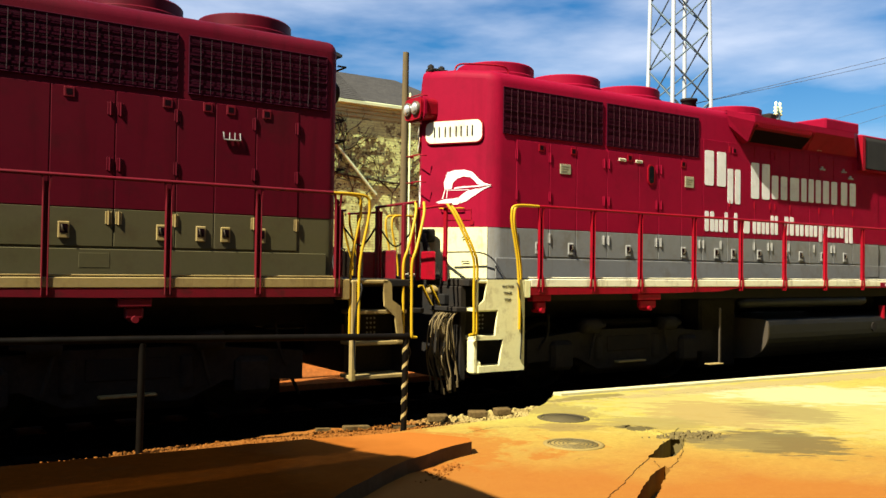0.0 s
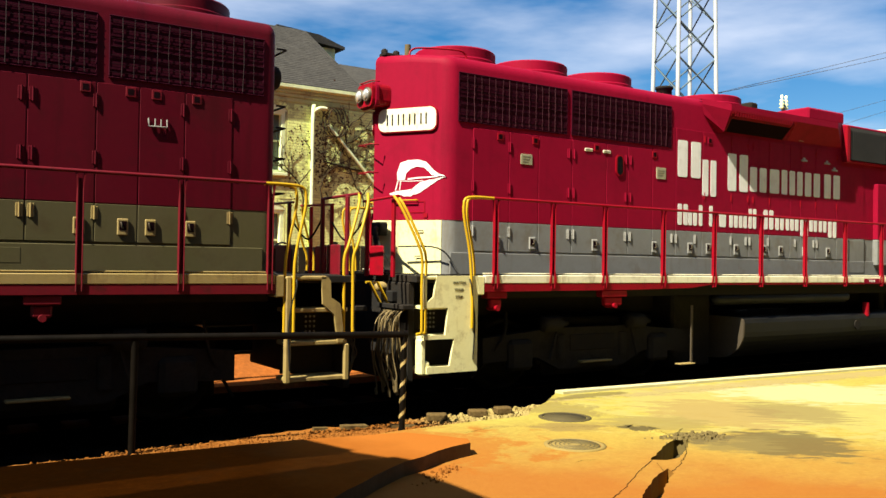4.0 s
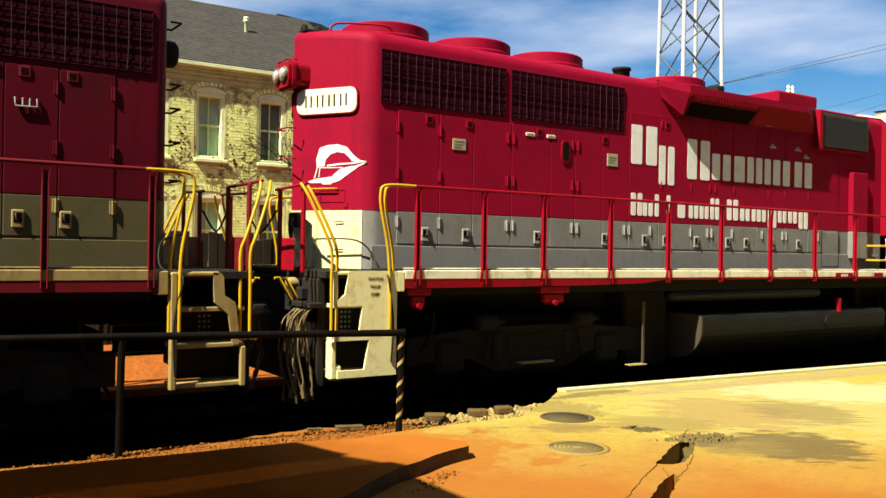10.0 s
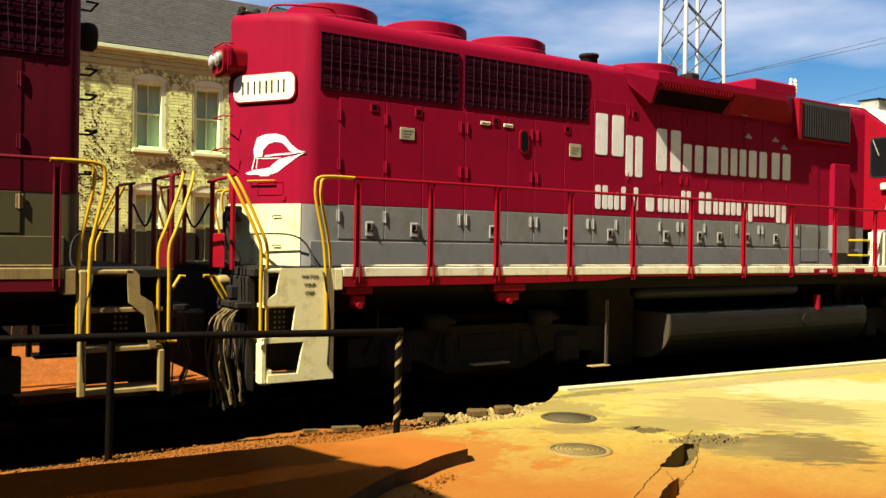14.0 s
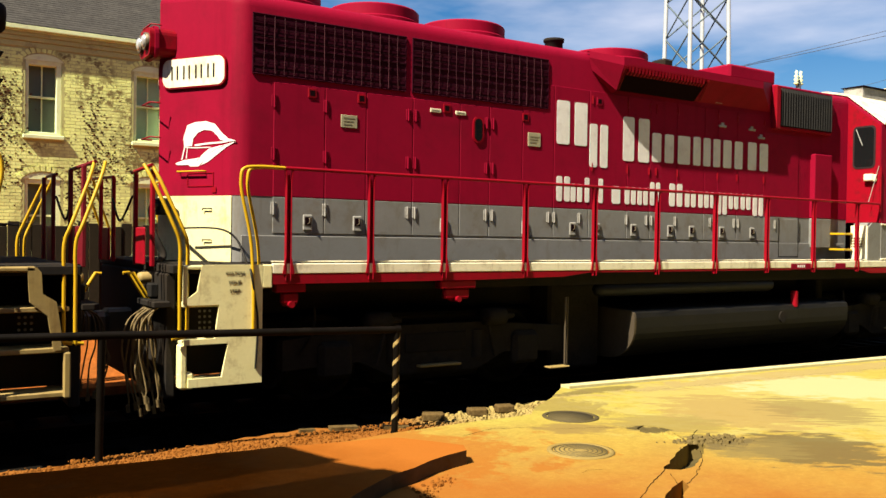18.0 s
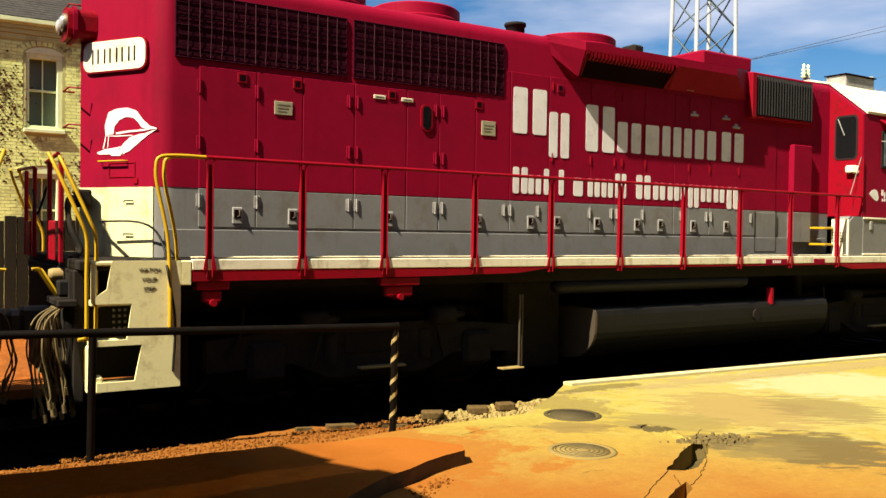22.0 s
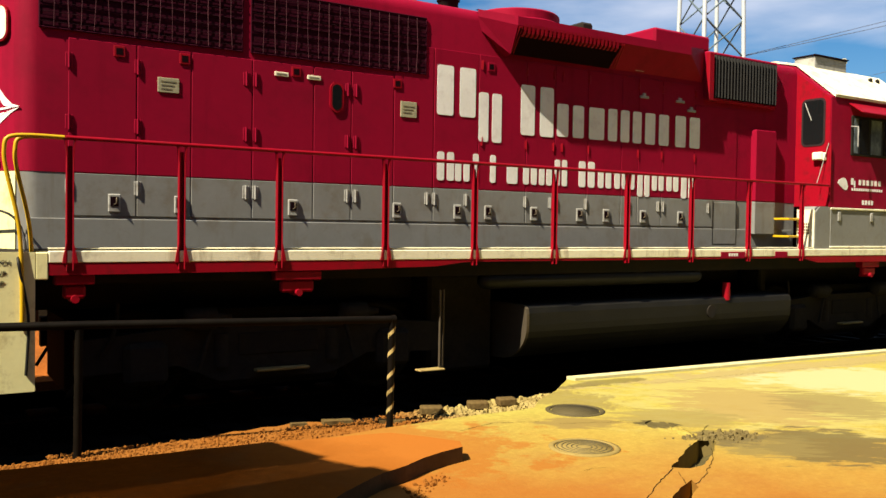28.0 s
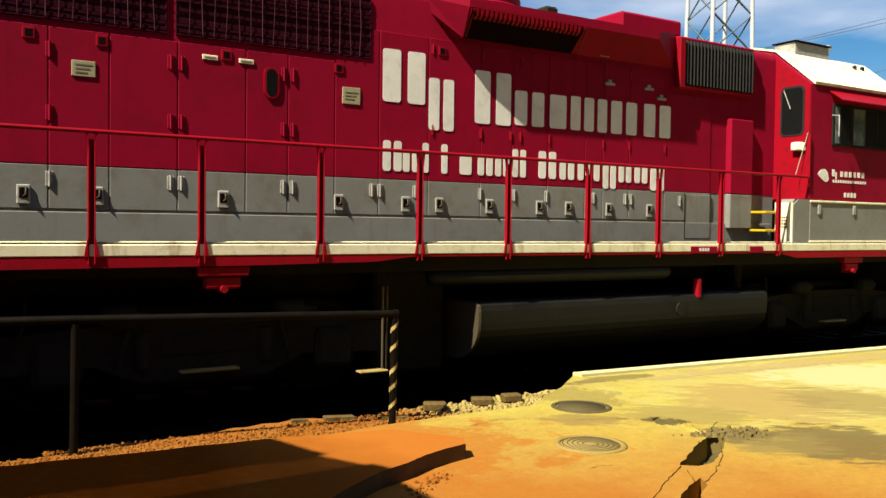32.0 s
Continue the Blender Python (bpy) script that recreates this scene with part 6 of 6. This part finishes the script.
fence = thing("board_fence", "dark weathered board fence in front of the house", "fence", (0, 12.8, 0))
rng = random.Random(4)
board = Build().box((0, 0, -0.25), (0.142, 0.025, 1.84), 0.006).mesh("board", FENCE)
for k in range(130):
    o = part("board", board, FENCE, fence)
    o.location = (-2 + k * 0.145, rng.uniform(-0.01, 0.01), rng.uniform(-0.06, 0.06))
part("fence_rail", Build().box((-2, 0.03, 1.2), (14, 0.09, 1.3)).box((-2, 0.03, 0.2), (14, 0.09, 0.3)), FENCE, fence)

# ---- poles, tower, wires ----
WOOD = material("pole_timber", (0.13, 0.10, 0.05), 0.85, second=(0.08, 0.06, 0.03), scale=4, fine=40, bump=0.3)
pole = thing("utility_pole", "tall weathered timber pole behind the track", "pole", (8.30, 14.0, -0.3))
part("shaft", Build().tube([(0, 0, 0), (0, 0, 3), (0.01, 0, 6.1)], [0.085, 0.075, 0.06], 12), WOOD, pole)
part("conduit", Build().tube([(0.09, -0.06, 0.3), (0.09, -0.06, 5.3)], 0.02, 6), TRIM, pole)
TOWER = material("galvanised_steel", (0.46, 0.50, 0.50), 0.4, metal=0.2, second=(0.5, 0.52, 0.52), scale=1, fine=10, bump=0.1)
TOWER_D = material("dark_bracing", (0.11, 0.15, 0.17), 0.5, metal=0.3, scale=1, fine=10, bump=0.1)
tower = thing("lattice_tower", "tall white lattice steel tower against the sky", "tower", (52.3, 45.0, -0.2))
tower.rotation_euler = (0, 0, radians(-15))
LEG = 1.53
legs = [(-LEG, -LEG), (LEG, -LEG), (LEG, LEG), (-LEG, LEG)]
for u, w in legs:
    part("leg", Build().tube([(u * 1.25, w * 1.25, 0), (u * 0.9, w * 0.9, 40)], 0.165, 10), TOWER, tower, "white tubular leg")
zz = [1.0 + 2.76 * k for k in range(15)]
for i in range(4):
    p, q = legs[i], legs[(i + 1) % 4]
    sc = lambda z: 1.25 - 0.35 * z / 40
    for k in range(len(zz) - 1):
        z0, z1 = zz[k], zz[k + 1]
        a0, b1 = (p[0] * sc(z0), p[1] * sc(z0), z0), (q[0] * sc(z1), q[1] * sc(z1), z1)
        b0, a1 = (q[0] * sc(z0), q[1] * sc(z0), z0), (p[0] * sc(z1), p[1] * sc(z1), z1)
        part("brace", Build().tube([a0, b1], 0.062, 6), TOWER_D, tower)
        part("brace", Build().tube([b0, a1], 0.062, 6), TOWER_D, tower)
WIRE = material("weathered_wire", (0.10, 0.11, 0.13), 0.6, fine=10, bump=0)
for p, q, sag in (((43, 45, 11.8), (140, 45, 39.6), 0.4), ((43, 45, 12.0), (140, 45, 38.0), 0.4), ((60, 60, 10.5), (140, 60, 31.9), 0.3), ((60, 60, 8.3), (140, 60, 31.0), 0.3)):
    pts = [tuple(Vector(p).lerp(Vector(q), t) - Vector((0, 0, sag * 4 * t * (1 - t)))) for t in [i / 14 for i in range(15)]]
    thing("overhead_wire", "thin dark overhead wire against the sky", "wire", group="overhead wires", mesh=Build().tube(pts, 0.024, 5).mesh("overhead_wire", WIRE))
wp = thing("wire_pole", "dark timber pole that carries wires behind the train", "pole", (60, 60, -0.2))
part("shaft", Build().tube([(0, 0, 0), (0, 0, 11.0)], [0.16, 0.12], 8), WOOD, wp)
ins = thing("insulator_pole", "pole top with white stacked insulators", "pole", (43.4, 30, -0.2))
part("shaft", Build().tube([(0, 0, 0), (0, 0, 11.0)], 0.14, 8), TOWER_D, ins)
for dx in (-0.2, 0.2):
    part("insulator", Build().lathe([(0.05, 10.8), (0.16, 10.9), (0.06, 11.0), (0.16, 11.1), (0.06, 11.2), (0.14, 11.3), (0.04, 11.4), (0.10, 11.55), (0.0, 11.65)], (dx, 0, 0), 2, 12), TRIM, ins)

# ---- unseen helpers: a canopy that shades the slab, a row that blocks skylight ----
PLASTER = material("canopy_paint", (0.16, 0.13, 0.10), 0.8, fine=20, bump=0.2)
# Invented caster for the shade on the slab; its slats dim one stripe.
canopy = thing("platform_canopy", "unseen slatted canopy added to shade the raised slab", "canopy")
part("canopy_roof", Build().prism([(-18, -9), (-0.20, -9), (-0.15, 3.83), (-0.17, 4.35), (-0.23, 4.50), (-1.15, 4.48), (-1.6, 4.45), (-18, 4.40)], 2, 4.0, 4.12), PLASTER, canopy)
# added wing, out of view, that only blocks skylight
part("canopy_roof", Build().prism([(-0.19, -9), (24, -9), (24, 1.2), (-0.14, 1.2)], 2, 4.0, 4.12), PLASTER, canopy)
part("front_beam", Build().prism([(-18, 6.70), (-0.60, 5.56), (-0.54, 5.36), (-0.43, 4.96), (-0.385, 4.85), (-0.56, 4.80), (-0.80, 4.87), (-1.25, 4.81), (-2.3, 4.86), (-18, 4.90)], 2, 4.0, 4.12), PLASTER, canopy)
for k in range(13):
    lo, hi = (k + 0.04) / 13, (k + 0.95) / 13
    edge = lambda f: [(-18, 4.41 + 0.52 * f), (-1.6, 4.46 + 0.43 * f), (-0.80, 4.50 + 0.385 * f), (-0.23 - 0.17 * f, 4.51 + 0.35 * f)]
    part("slat", Build().prism(edge(lo) + edge(hi)[::-1], 2, 4.05, 4.055), PLASTER, canopy)
for x in (-16.5, -12, -7.5, -3.0, 9.0, 16.0, 22.0):
    part("post", Build().box((x - 0.08, 1.0, 0.0), (x + 0.08, 1.16, 4.0), 0.01), PLASTER, canopy)

DULL = material("dull_brick", (0.10, 0.065, 0.045), 0.9, second=(0.07, 0.045, 0.03), fine=12, bump=0.3)
# Added behind the camera to cut the low skylight on the near sides.
row = thing("street_row", "unseen plain brick row added to block low skylight", "building")
part("walls", Build().box((-40, -26, -0.3), (75, -12, 17.0)), DULL, row)
part("parapet", Build().box((-40.1, -12.5, 17.0), (75.1, -11.9, 17.5), 0.03), DULL, row)


# ---- movement ----
def motions():
    walk(loco_a, [(t, pose(x, TRACK_Y, 0)) for t, x in RUN])
    walk(loco_b, [(t, pose(x - 2.18, TRACK_Y, 0, 0, 0, 180)) for t, x in RUN])
    for wheels, sign in ((wheels_a, 1), (wheels_b, -1)):
        for o in wheels:
            x, y, z = o.location
            walk(o, [(t, pose(x, y, z, 0, sign * math.degrees((p - RUN[0][1]) / 0.49), 0)) for t, p in RUN])


motions()
